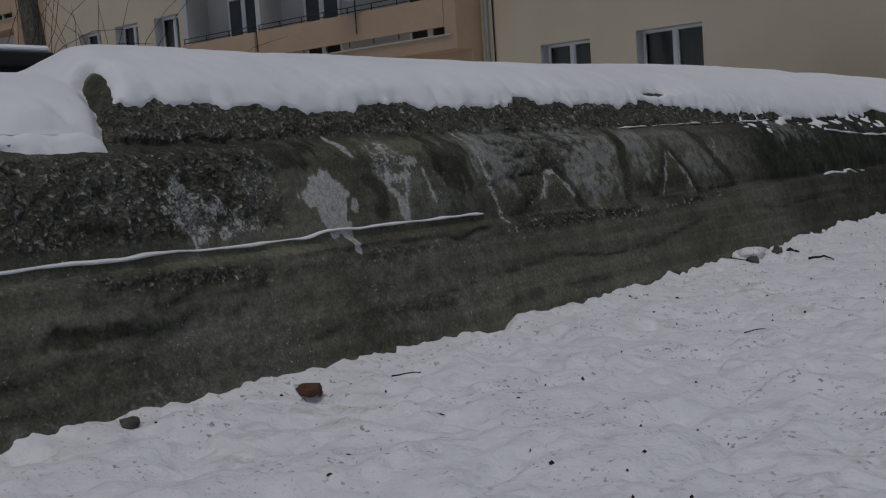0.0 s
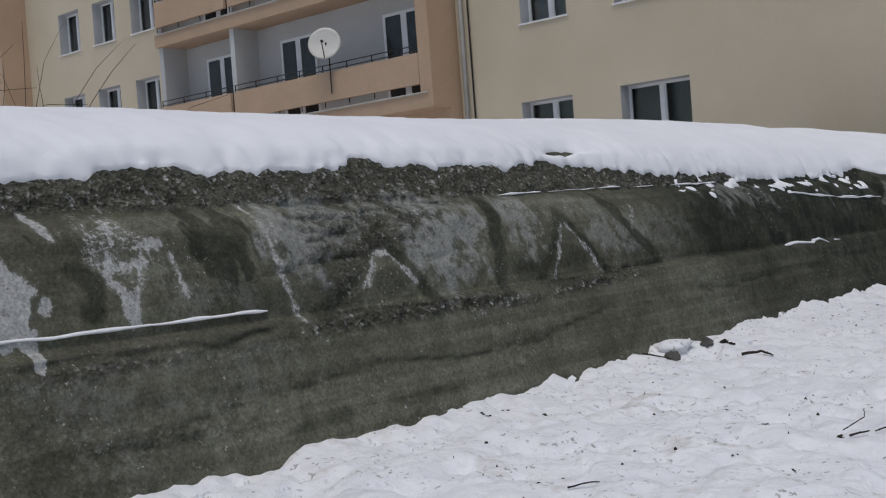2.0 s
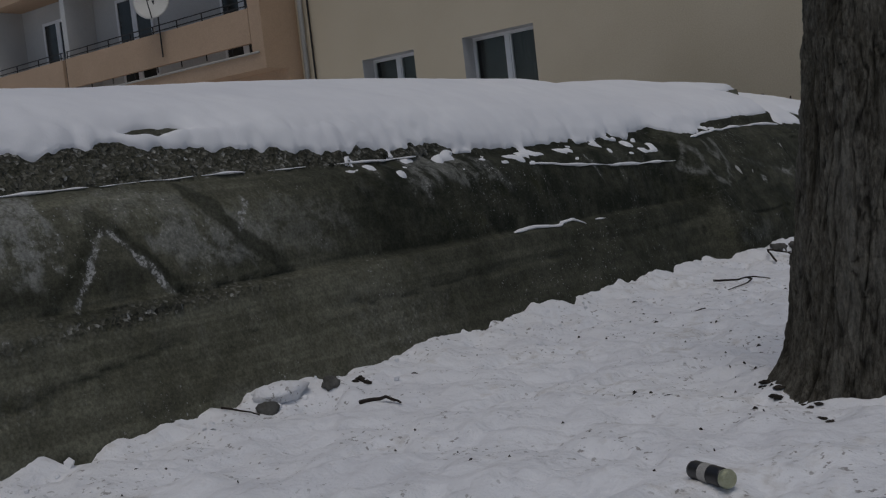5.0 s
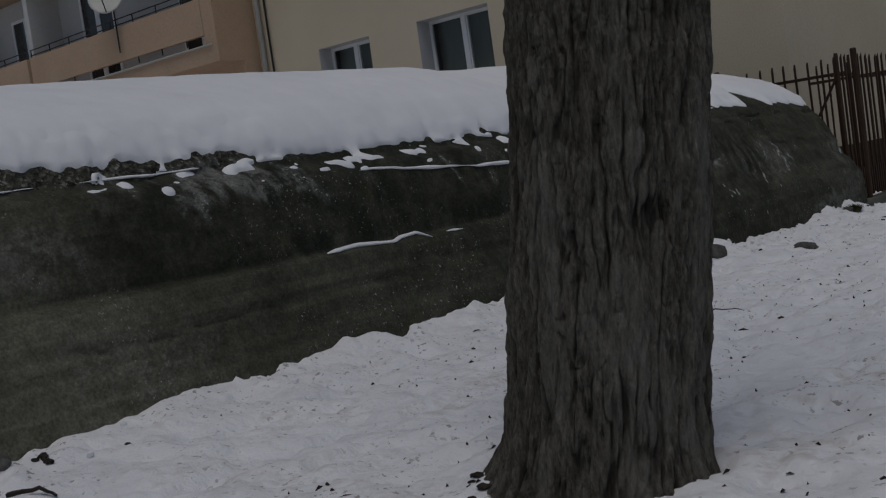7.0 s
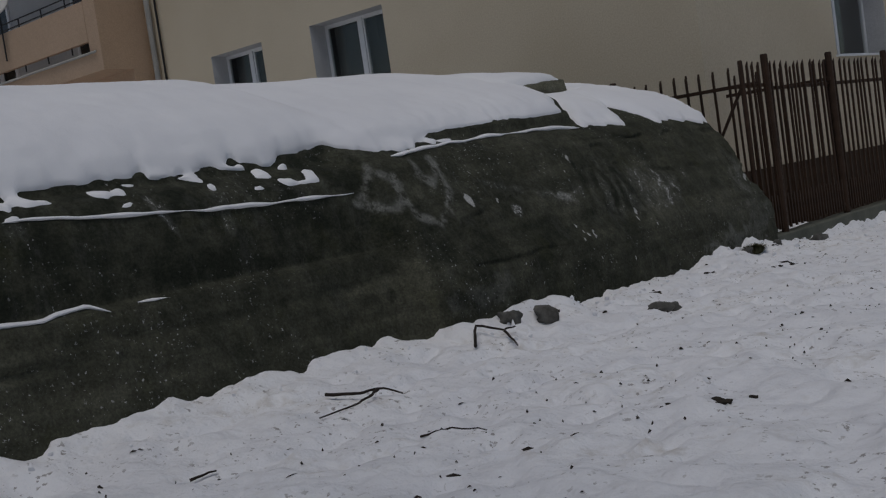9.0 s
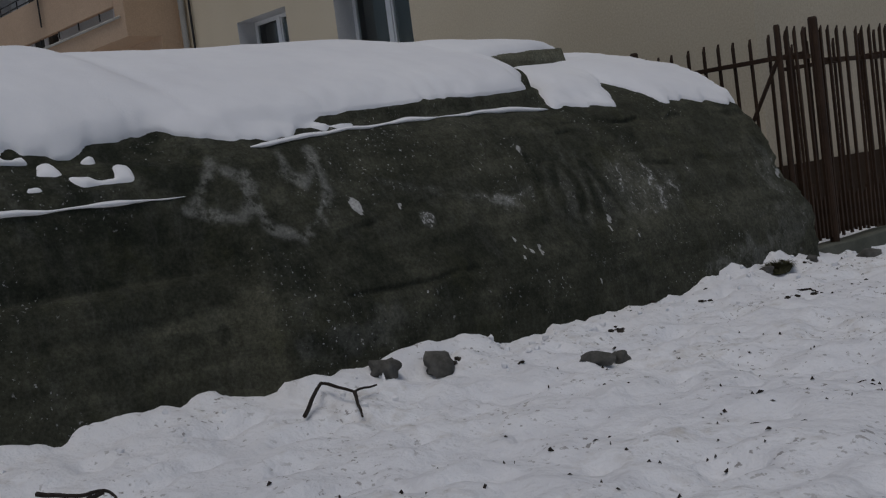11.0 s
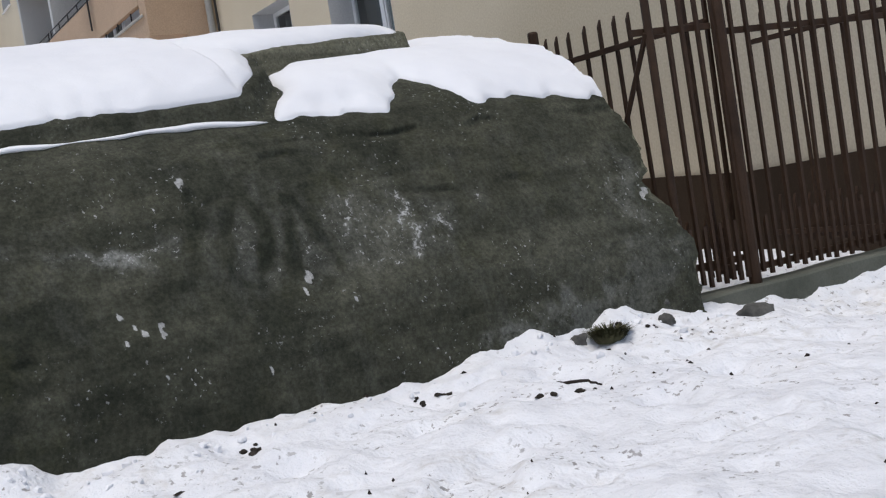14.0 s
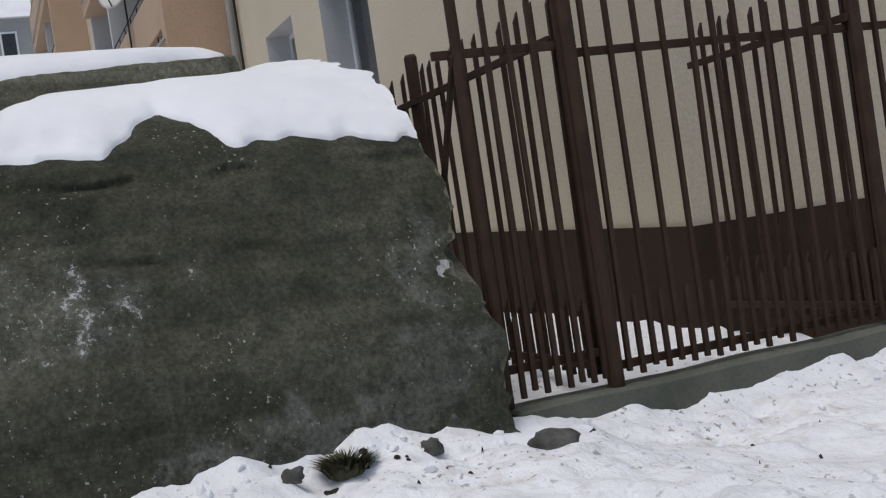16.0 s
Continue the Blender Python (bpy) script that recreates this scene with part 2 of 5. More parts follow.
STONE = mottled("grey_stone", (0.046, 0.045, 0.040), (0.15, 0.146, 0.134), 9.0, 0.9, 80, 0.006)
BRICK = mottled("broken_brick", (0.085, 0.042, 0.030), (0.135, 0.068, 0.048), 14.0, 0.9, 90, 0.004)
MOSS = mottled("grass_tuft", (0.050, 0.052, 0.026), (0.12, 0.115, 0.062), 30.0, 0.9, 90, 0.002)
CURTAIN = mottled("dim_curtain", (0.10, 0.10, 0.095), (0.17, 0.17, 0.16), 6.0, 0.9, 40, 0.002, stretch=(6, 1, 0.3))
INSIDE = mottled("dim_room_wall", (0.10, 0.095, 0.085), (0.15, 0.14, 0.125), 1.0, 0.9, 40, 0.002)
GLASS = glass_material()
CANBLACK = mottled("black_printed_can", (0.012, 0.012, 0.013), (0.03, 0.03, 0.03), 20.0, 0.35, 90, 0.0005)
CANLABEL = mottled("pale_can_print", (0.30, 0.29, 0.27), (0.42, 0.41, 0.38), 30.0, 0.4, 90, 0.0005)
CANEND = mottled("olive_can_end", (0.30, 0.31, 0.20), (0.42, 0.43, 0.30), 20.0, 0.4, 90, 0.0005, metal=0.3)
FARWALL = mottled("far_grey_plaster", (0.30, 0.30, 0.29), (0.36, 0.36, 0.35), 0.4, 0.9, 20, 0.002)
DARKROOF = mottled("dark_felt", (0.016, 0.02, 0.019), (0.03, 0.034, 0.032), 3.0, 0.8, 60, 0.002)


# ---------------------------------------------------------------- mesh helpers
LATTICE = np.random.default_rng(7).random((64, 64, 64))


def vnoise(x, y, z=0.0):
    """Smooth lattice noise from -1 to 1, for arrays."""
    x, y, z = np.broadcast_arrays(np.asarray(x, float), np.asarray(y, float), np.asarray(z, float))
    out = 0.0
    ix, iy, iz = (np.floor(a).astype(int) for a in (x, y, z))
    fx, fy, fz = ((lambda f: f * f * (3 - 2 * f))(a - i) for a, i in ((x, ix), (y, iy), (z, iz)))
    for dx in (0, 1):
        for dy in (0, 1):
            for dz in (0, 1):
                w = (fx if dx else 1 - fx) * (fy if dy else 1 - fy) * (fz if dz else 1 - fz)
                out = out + w * LATTICE[(ix + dx) % 64, (iy + dy) % 64, (iz + dz) % 64]
    return out * 2 - 1


def fbm(x, y, z=0.0, octaves=4):
    total, amp = 0.0, 0.5
    for k in range(octaves):
        total = total + amp * vnoise(x * 2 ** k + 3.7 * k, y * 2 ** k + 1.3 * k, np.asarray(z) * 2 ** k + 7.1 * k)
        amp *= 0.5
    return total


def smooth(a, lo, hi):
    f = np.clip((a - lo) / (hi - lo), 0, 1)
    return f * f * (3 - 2 * f)


def mesh_object(name, verts, faces, mat, parent=None, label="", shade=False):
    me = bpy.data.meshes.new(name)
    me.from_pydata([tuple(v) for v in verts], [], [tuple(int(i) for i in f) for f in faces])
    me.materials.append(mat)
    if shade:
        me.shade_smooth()
    ob = new(name, me)
    ob.parent = parent
    if label:
        ob["label"] = label
    return ob


def grid_object(name, P, mat, keep=None, parent=None, flip=False, shade=True):
    """A sheet through an n x m array of points; keep: which cells stay."""
    n, m = P.shape[:2]
    idx = np.arange(n * m).reshape(n, m)
    quads = np.stack([idx[:-1, :-1], idx[1:, :-1], idx[1:, 1:], idx[:-1, 1:]], -1)
    if flip:
        quads = quads[..., ::-1]
    quads = quads[keep] if keep is not None else quads.reshape(-1, 4)
    used = np.unique(quads)
    back = np.zeros(n * m, int)
    back[used] = np.arange(len(used))
    me = bpy.data.meshes.new(name)
    V = P.reshape(-1, 3)[used]
    Q = back[quads]
    me.vertices.add(len(V))
    me.vertices.foreach_set("co", V.astype(np.float32).ravel())
    me.loops.add(Q.size)
    me.loops.foreach_set("vertex_index", Q.astype(np.int32).ravel())
    me.polygons.add(len(Q))
    me.polygons.foreach_set("loop_start", np.arange(0, Q.size, 4, dtype=np.int32))
    me.update(calc_edges=True)
    me.validate()
    me.materials.append(mat)
    if shade:
        me.shade_smooth()
    ob = new(name, me)
    ob.parent = parent
    return ob, used


def part(name, bm, mat, parent=None, label="", shade=False):
    me = bpy.data.meshes.new(name)
    bm.normal_update()
    bm.to_mesh(me)
    bm.free()
    me.materials.append(mat)
    if shade:
        me.shade_smooth()
    ob = new(name, me)
    ob.parent = parent
    if label:
        ob["label"] = label
    return ob


def box(x0, x1, y0, y1, z0, z1, bevel=0.0):
    bm = bmesh.new()
    bmesh.ops.create_cube(bm, size=1.0)
    for v in bm.verts:
        v.co = Vector(((x0 + x1) / 2 + v.co.x * (x1 - x0), (y0 + y1) / 2 + v.co.y * (y1 - y0), (z0 + z1) / 2 + v.co.z * (z1 - z0)))
    if bevel:
        bmesh.ops.bevel(bm, geom=bm.edges[:], offset=bevel, segments=1, affect="EDGES")
    return bm


def tube(points, radii, sides=8, wobble=0.0, seed=0):
    """A tapered tube along points, closed at both ends."""
    rng = random.Random(seed)
    bm = bmesh.new()
    rings = []
    pts = [Vector(p) for p in points]
    for i, p in enumerate(pts):
        d = (pts[min(i + 1, len(pts) - 1)] - pts[max(i - 1, 0)]).normalized()
        q = d.to_track_quat("Z", "Y")
        r = radii[i] if hasattr(radii, "__len__") else radii
        rings.append([bm.verts.new(p + q @ Vector((math.cos(a), math.sin(a), 0)) * r * (1 + wobble * rng.uniform(-1, 1))) for a in (2 * math.pi * k / sides for k in range(sides))])
    for a, b in zip(rings, rings[1:]):
        for k in range(sides):
            bm.faces.new((a[k], a[(k + 1) % sides], b[(k + 1) % sides], b[k]))
    bm.faces.new(rings[0][::-1])
    bm.faces.new(rings[-1])
    return bm


def join(target, *others):
    """Adds other bmeshes to the first."""
    for o in others:
        me = bpy.data.meshes.new("joined")
        o.to_mesh(me)
        o.free()
        target.from_mesh(me)
        bpy.data.meshes.remove(me)
    return target


def empty(name, at=(0, 0, 0), label="", category="", group="", kind=""):
    ob = new(name)
    ob.location = at
    return tagged(ob, label, category, group, kind)


# ---------------------------------------------------------------- snow on the ground
BANK_Y = [-6, 1.7, 4, 5.4, 8.5, 9.5, 13, 15, 16.5, 17.1, 17.7, 18.1, 18.5, 19, 19.8, 20.6, 21.0, 21.6, 26]
BANK_Z = [0.08, 0.08, 0.05, 0.04, 0.08, 0.13, 0.15, 0.18, 0.14, 0.17, 0.14, 0.05, 0.05, 0.10, 0.16, 0.14, 0.09, 0.02, 0.02]


def ground_height(x, y):
    foot = np.where(y < 15.9, -4.8, -4.48)
    bank = np.interp(y, BANK_Y, BANK_Z) * np.exp(-np.clip(x - foot, 0, None) / 0.42)
    lumps = 0.035 * fbm(x * 1.6, y * 1.6, 0.0, 3) + 0.062 * fbm(x * 4.5, y * 4.5, 3.0, 4) + 0.022 * fbm(x * 10.0, y * 10.0, 1.0, 3) - 0.042 * smooth(vnoise(x * 5.0, y * 3.8, 5.0), 0.3, 0.65)
    edge = np.exp(-np.clip(x - foot, 0, None) / 0.30)
    crumbs = edge * np.interp(y, [15.8, 16.0, 19.0, 19.6, 21.0, 21.6], [0.035, 0.08, 0.09, 0.13, 0.13, 0.07]) * np.clip(fbm(x * 2.7, y * 2.7, 9.0, 4) + 0.25 * fbm(x * 9, y * 9, 2.0, 2), -0.3, 1)
    dip = -0.11 * smooth(x, -4.62, -4.45) * smooth(y, 21.0, 21.8) * (1 - smooth(x, -3.6, -2.2))
    yard = 0.08 * smooth(-x, 4.75, 5.2) * smooth(y, 20.9, 21.6) + 0.05 * smooth(-x, 5.4, 6.3) * smooth(y, 21.8, 23.1) - 0.38 * smooth(-x, 4.80, 5.15) * smooth(y, 22.6, 24.2)
    fade = np.exp(-((np.abs(x + 2) / 14) ** 4)) * np.exp(-((np.abs(y - 10) / 26) ** 4))
    return 0.03 + bank + (lumps + crumbs) * fade + dip + yard


def spaced(lo, hi, step, far_lo, far_hi):
    mid = np.arange(lo, hi, step)
    grow = np.cumsum(step * 1.18 ** np.arange(1, 60))
    left, right = lo - grow, hi + grow
    return np.concatenate([[far_lo], left[left > far_lo][::-1], mid, right[right < far_hi], [far_hi]])


gx = spaced(-5.3, 0.4, 0.03, -700, 700)
gy = spaced(1.0, 26.0, 0.035, -700, 700)
GX, GY = np.meshgrid(gx, gy, indexing="ij")
ground, _ = grid_object("ground", np.stack([GX, GY, ground_height(GX, GY)], -1), SNOW_GROUND)
tagged(ground, "trodden uneven snow with scattered dirt and twigs", "ground", kind="structure")


def blurred(a, n):
    for axis in (0, 1):
        for _ in range(n):
            a = (np.roll(a, 1, axis) + 2 * a + np.roll(a, -1, axis)) / 4
    return a


# ---------------------------------------------------------------- concrete shelter
PROFILE_A = [(-4.70, -.3), (-4.74, 0), (-4.78, .13), (-4.87, .38), (-4.95, .70), (-4.98, .76), (-5.05, .80), (-5.07, .94), (-5.11, 1.09), (-5.15, 1.2), (-5.19, 1.3), (-5.29, 1.4), (-5.41, 1.455), (-5.44, 1.5)]
PROFILE_B = [(-4.42, -.3), (-4.43, 0), (-4.44, .14), (-4.47, .40), (-4.53, .58), (-4.58, .65), (-4.64, .75), (-4.72, .92), (-4.80, 1.04), (-4.87, 1.15), (-4.94, 1.25), (-5.0, 1.34), (-5.07, 1.41), (-5.13, 1.46)]
PROFILE_A += [(-5.52, 1.6), (-5.61, 1.7), (-5.72, 1.8), (-5.95, 1.92), (-6.3, 2.03), (-6.8, 2.13), (-7.5, 2.22), (-8.3, 2.25)]
PROFILE_B += [(-5.22, 1.52), (-5.34, 1.59), (-5.52, 1.69), (-5.85, 1.81), (-6.3, 1.93), (-6.8, 2.03), (-7.5, 2.12), (-8.3, 2.15)]
BACK = [(-9.1, 2.1), (-9.9, 1.85), (-10.6, 1.3), (-11.0, .7), (-11.2, -.3)]


def resample(points, counts):
    P = np.array(points)
    rows = [P[i] + (P[i + 1] - P[i]) * np.linspace(0, 1, c, endpoint=False)[:, None] for i, c in enumerate(counts)]
    return np.concatenate(rows + [P[-1:]])


counts = [8, 6, 11, 14, 6, 6, 7, 7, 6, 5, 6, 6, 5, 6, 10, 12, 14, 20, 24, 16, 8, 6, 4, 4, 4, 3]
PA, PB = resample(PROFILE_A + BACK, counts), resample(PROFILE_B + BACK, counts)
U = np.arange(len(PA))
ROOF_START = sum(counts[:13])
END_Y = 20.9
SY = np.concatenate([np.arange(-6, 1.2, 0.2), np.arange(1.2, 21.3, 0.0135)])


def segment_distance(py, pz, a, b):
    ay, az = a
    by, bz = b
    d2 = (by - ay) ** 2 + (bz - az) ** 2 + 1e-9
    f = np.clip(((py - ay) * (by - ay) + (pz - az) * (bz - az)) / d2, 0, 1)
    return np.hypot(py - ay - f * (by - ay), pz - az - f * (bz - az))


def line_distance(py, pz, pts):
    return np.min([segment_distance(py, pz, a, b) for a, b in zip(pts, pts[1:])], axis=0)


def cap_edge(x):
    """Where the thicker roof layer is broken off."""
    return np.interp(-x, [5.0, 5.26, 6.05, 6.42, 6.6, 12], [18.76, 18.8, 19.2, 20.30, 20.4, 20.5])


f = smooth(SY, 15.72, 16.05)[:, None, None]
BODY = np.zeros((len(SY), len(U), 3))
XZ = PA[None] * (1 - f) + (PB[None] + np.stack([0.02 * (SY - END_Y), 0 * SY], -1)[:, None] * (1 - smooth(U, ROOF_START + 15, ROOF_START + 100))[None, :, None]) * f
BODY[..., 0], BODY[..., 2] = XZ[..., 0], XZ[..., 1]
BODY[..., 1] = SY[:, None]
X, Y, Z = BODY[..., 0].copy(), BODY[..., 1].copy(), BODY[..., 2].copy()
# the roof layer: broken off at both ends
wav = 0.16 * fbm(X * 2.2, Y * 2.2, 5.0, 4)
roof = smooth(U[None] + 0 * Y, ROOF_START - 1, ROOF_START + 6)
BREAK_Y = np.interp(-X, [5.0, 5.44, 5.61, 5.95, 6.3, 6.8, 7.5, 8.3, 9.5], [2.70, 2.75, 2.88, 3.05, 3.15, 3.45, 3.85, 4.3, 5.0])
OFF_BREAK = Y + 0.6 * wav - BREAK_Y
soft = np.interp(-X, [5.4, 5.9, 6.6, 7.5], [0.04, 0.10, 0.35, 0.5])
BODY[..., 2] -= (0.16 + 0.07 * smooth(-X, 5.6, 7.4)) * roof * (1 - smooth(OFF_BREAK / soft, -1.0, 0.3))
BODY[..., 2] += 0.085 * smooth(Y, 9.0, 13.0) * (1 - smooth(Y, 18.2, 19.3)) * smooth(-X, 5.8, 7.2)
second = smooth(Y, 15.75, 16.2)
cap_rise = np.interp(Y, [16, 17, 18.7, 19.2, 20.6], [0.04, 0.05, 0.10, 0.15, 0.15])
lean = np.sqrt(1 + (np.gradient(cap_edge(np.linspace(-5, -7, 401)), np.linspace(-5, -7, 401))[np.clip(((-5 - X) / 0.005).astype(int), 0, 400)]) ** 2)
OFF_CAP = (Y + wav - cap_edge(X)) / lean
BODY[..., 2] += cap_rise * smooth(U[None] + 0 * Y, ROOF_START + 8, ROOF_START + 12) * second * (1 - smooth(OFF_CAP, -0.02, 0.02))
# relief
front = (U < ROOF_START + 45)[None]
gravel_zone = smooth(Y, 1.3, 1.7) * (1 - smooth(Y + 0.4 * fbm(Y * 2, Z * 2, 1.0, 3), 3.5, 3.9)) * smooth(Z, 0.86, 0.98) * (1 - smooth(Z, 1.36, 1.46))
cap_zone = smooth(Z, 1.45, 1.49) * (1 - smooth(Z, 1.72, 1.85)) * (1 - smooth(Y, 11.5, 13.5))
seam_zone = np.exp(-((Z - 0.70 - 0.05 * vnoise(Y * 1.5, 0, 2.0)) / 0.05) ** 2) * (0.35 + 0.65 * smooth(vnoise(Y * 1.1, 4.0, 2.0), -0.2, 0.4)) * (1 - smooth(Y, 8.8, 10.5))
foot_zone = smooth(vnoise(Y * 0.9, Z * 2.0, 8.0), 0.1, 0.5) * (1 - smooth(Z, 0.35, 0.6)) * 0.22
mid_zone = smooth(vnoise(Y * 1.3, Z * 3.0, 5.0), 0.15, 0.5) * smooth(Y, 5.8, 6.4) * (1 - smooth(Y, 8.2, 8.8)) * smooth(Z, 0.72, 0.85) * (1 - smooth(Z, 1.4, 1.5)) * 0.6
gravel = np.clip(gravel_zone + 0.9 * cap_zone + seam_zone + foot_zone + mid_zone, 0, 1)
rough = fbm(X * 9, Y * 9, Z * 9, 4)
pits = fbm(X * 22, Y * 22, Z * 22, 2)
disp = 0.018 * fbm(X * 1.2, Y * 1.2, Z * 1.2, 3) + 0.016 * rough + 0.006 * pits * smooth(Y, 15.6, 16.0) + gravel * (0.055 * rough + 0.042 * pits)
# broken hollow high in the wall near the worn lettering
disp -= 0.035 * smooth(vnoise(Y * 2.1, Z * 4.2, 12.0), 0.0, 0.45) * smooth(Z, 1.0, 1.1) * (1 - smooth(Z, 1.42, 1.5)) * smooth(Y, 6.0, 6.4) * (1 - smooth(Y, 7.6, 8.0))
CRACKS = [([(2.7, 1.47), (3.6, 1.475), (4.3, 1.49), (5.3, 1.57)], 0.05, 0.02), ([(3.1, .69), (3.4, .71), (4, .73), (4.75, .73), (5.3, .70), (5.8, .78), (6.9, .75), (7.8, .77), (8.7, .765), (10.1, .80)], 0.025, 0.012),
          ([(4.7, .31), (5.4, .39), (6.45, .45), (7.15, .38), (8.0, .39), (8.9, .52), (9.6, .5)], 0.012, 0.008), ([(2.0, .52), (2.5, .42), (3.0, .55), (3.4, .62)], 0.03, 0.02), ([(19.4, 1.01), (20.0, 1.0), (20.5, .98)], 0.012, 0.007),
          ([(16.5, .88), (17.05, .98), (17.3, 1.0)], 0.02, 0.012), ([(18.65, 1.32), (19.0, 1.34), (19.7, 1.36), (20.9, 1.34)], 0.03, 0.014), ([(6.0, 1.3), (6.6, 1.24), (7.1, 1.33), (7.5, 1.28)], 0.03, 0.014), ([(13.3, .62), (14.5, .56), (15.6, .58)], 0.02, 0.02), ([(1.5, .30), (2.0, .36), (2.4, .34), (2.8, .46), (3.2, .50)], 0.04, 0.02), ([(2.2, .62), (2.6, .56), (3.0, .66), (3.4, .64)], 0.03, 0.02), ([(1.6, .18), (2.2, .22), (3.0, .2), (4.2, .3), (5.0, .26)], 0.02, 0.012), ([(5.6, 1.02), (6.0, 1.08), (6.5, 1.12)], 0.03, 0.012), ([(6.1, 1.38), (6.7, 1.33), (7.2, 1.42), (7.8, 1.4)], 0.035, 0.012), ([(12.0, .5), (12.8, .52), (13.6, .47)], 0.02, 0.012), ([(18.3, 1.14), (19.3, 1.13), (20.6, 1.10)], 0.012, 0.006), ([(18.9, 1.24), (20.4, 1.22)], 0.010, 0.006), ([(16.4, .56), (16.9, .54), (17.3, .57)], 0.02, 0.010)]
crack_dark = np.zeros_like(Y)
CRACKS += [([(6.14, 1.45), (6.65, 1.43), (6.75, 1.38), (7.72, 1.43)], 0.03, 0.010), ([(6.11, 1.21), (6.61, 1.29), (6.9, 1.26)], 0.03, 0.010), ([(16.44, .84), (16.73, .92), (17.0, .97)], 0.02, 0.012), ([(18.8, 1.39), (19.79, 1.34), (20.88, 1.31)], 0.02, 0.012), ([(19.23, 1.03), (19.7, 1.0), (20.36, .99)], 0.016, 0.008), ([(10.3, .52), (11.2, .50), (12.4, .55), (13.4, .52)], 0.02, 0.010)]
CRACK_Y, CRACK_Z = Y + 0.05 * fbm(Y * 5, Z * 5, 2.0, 3), Z + 0.03 * fbm(Y * 6, Z * 6, 6.0, 3)
CRACK_GAP = 0.4 + 0.6 * smooth(vnoise(Y * 4, Z * 4, 1.0), -0.4, 0.2)


def stretch(y0, y1, more=0.25):
    """The rows of the wall between two places along it."""
    return slice(int(np.searchsorted(SY, y0 - more)), int(np.searchsorted(SY, y1 + more)))


for pts, deep, wide in CRACKS:
    k = stretch(pts[0][0], pts[-1][0])
    near = np.exp(-(line_distance(CRACK_Y[k], CRACK_Z[k], pts) / (wide * 1.7)) ** 2) * CRACK_GAP[k]
    disp[k] -= deep * near * front
    crack_dark[k] = np.maximum(crack_dark[k], near)
BODY[..., 0] += disp * (1 - roof * 0.7)
BODY[..., 2] += disp * roof * 0.6
# chipped end: the arris of the last metre wanders
pull = 0.06 * fbm(Z * 6, X * 6, 3.0, 4) + 0.07 * fbm(Z * 17, Y * 9, 5.0, 3) + 0.10 * np.exp(-((Z - 0.80) / 0.10) ** 2) - 0.02
KEEP_Y = SY <= END_Y + 1e-6
BODY[..., 1] -= np.clip(pull, -0.05, 0.2) * smooth(Y, 20.4, END_Y)

# carried on the surface: worn paint, damp with seam and crack shade, gravel and a thin grey wash
paint = np.zeros_like(Y)
damp_and_shade = np.zeros_like(Y)
wash = np.zeros_like(Y)
STROKE_Y = Y + 0.03 * fbm(Y * 8, Z * 8, 4.0, 4)
STROKE_D = 0.034 * fbm(Y * 14, Z * 10, 1.0, 3)
RAGGED = fbm(Y * 5, Z * 4, 1.0, 4) + 0.9 * fbm(Y * 15, Z * 9, 2.0, 3)
BROKEN = smooth(fbm(Y * 7, Z * 7, 2.0, 3), -0.35, 0.1)


def stroke(pts, wide, soft=0.012):
    ys = [p[0] for p in pts]
    k = stretch(min(ys), max(ys))
    d = line_distance(STROKE_Y[k], Z[k], pts) + STROKE_D[k]
    return k, 1 - smooth(d, wide - soft, wide + soft)


def blot(y, z, ry, rz, ragged=0.5, soft=0.10):
    k = stretch(y - ry, y + ry, 0.3 + ry)
    d = np.hypot((Y[k] - y) / ry, (Z[k] - z) / rz) + ragged * RAGGED[k]
    return k, 1 - smooth(d, 0.96 - soft, 0.96 + soft)


def raise_to(layer, shape, amount):
    k, a = shape
    layer[k] = np.maximum(layer[k], a * amount * front)


def light(shape, amount):
    raise_to(paint, shape, amount)


def dark(shape, amount):
    raise_to(damp_and_shade, shape, amount)


def erase(shape, amount):
    k, a = shape
    wash[k] *= 1 - amount * a
    paint[k] *= 1 - amount * a


ALL = slice(None)
# pale patches of lime wash
light(blot(4.16, 1.05, 0.25, 0.20, 0.8, 0.2), 0.72)
light(blot(4.14, 0.92, 0.13, 0.12, 0.9, 0.2), 0.75)
light(stroke([(4.22, .88), (4.22, .74)], 0.03), 0.7)
for pts, w in (([(4.81, 1.40), (4.69, 1.12), (4.75, 1.03), (4.81, .88)], .035), ([(4.72, 1.16), (4.92, 1.18)], .04), ([(4.90, 1.18), (4.84, 1.04), (4.81, .88)], .03), ([(5.11, 1.21), (5.14, .99)], .022), ([(4.92, 1.27), (5.04, 1.27)], .025), ([(4.42, 1.45), (4.46, 1.33)], .03)):
    light(stroke(pts, w * 1.15, 0.035), 0.66)
for y0, z0, ry, rz, a in ((4.75, 1.25, .22, .16, .42), (5.0, 1.1, .2, .12, .3), (3.0, 1.05, .25, .13, .5), (2.55, 1.18, .18, .16, .3), (3.35, .95, .22, .05, .4), (3.6, 1.2, .16, .12, .35)):
    light(blot(y0, z0, ry, rz, 1.2), a)
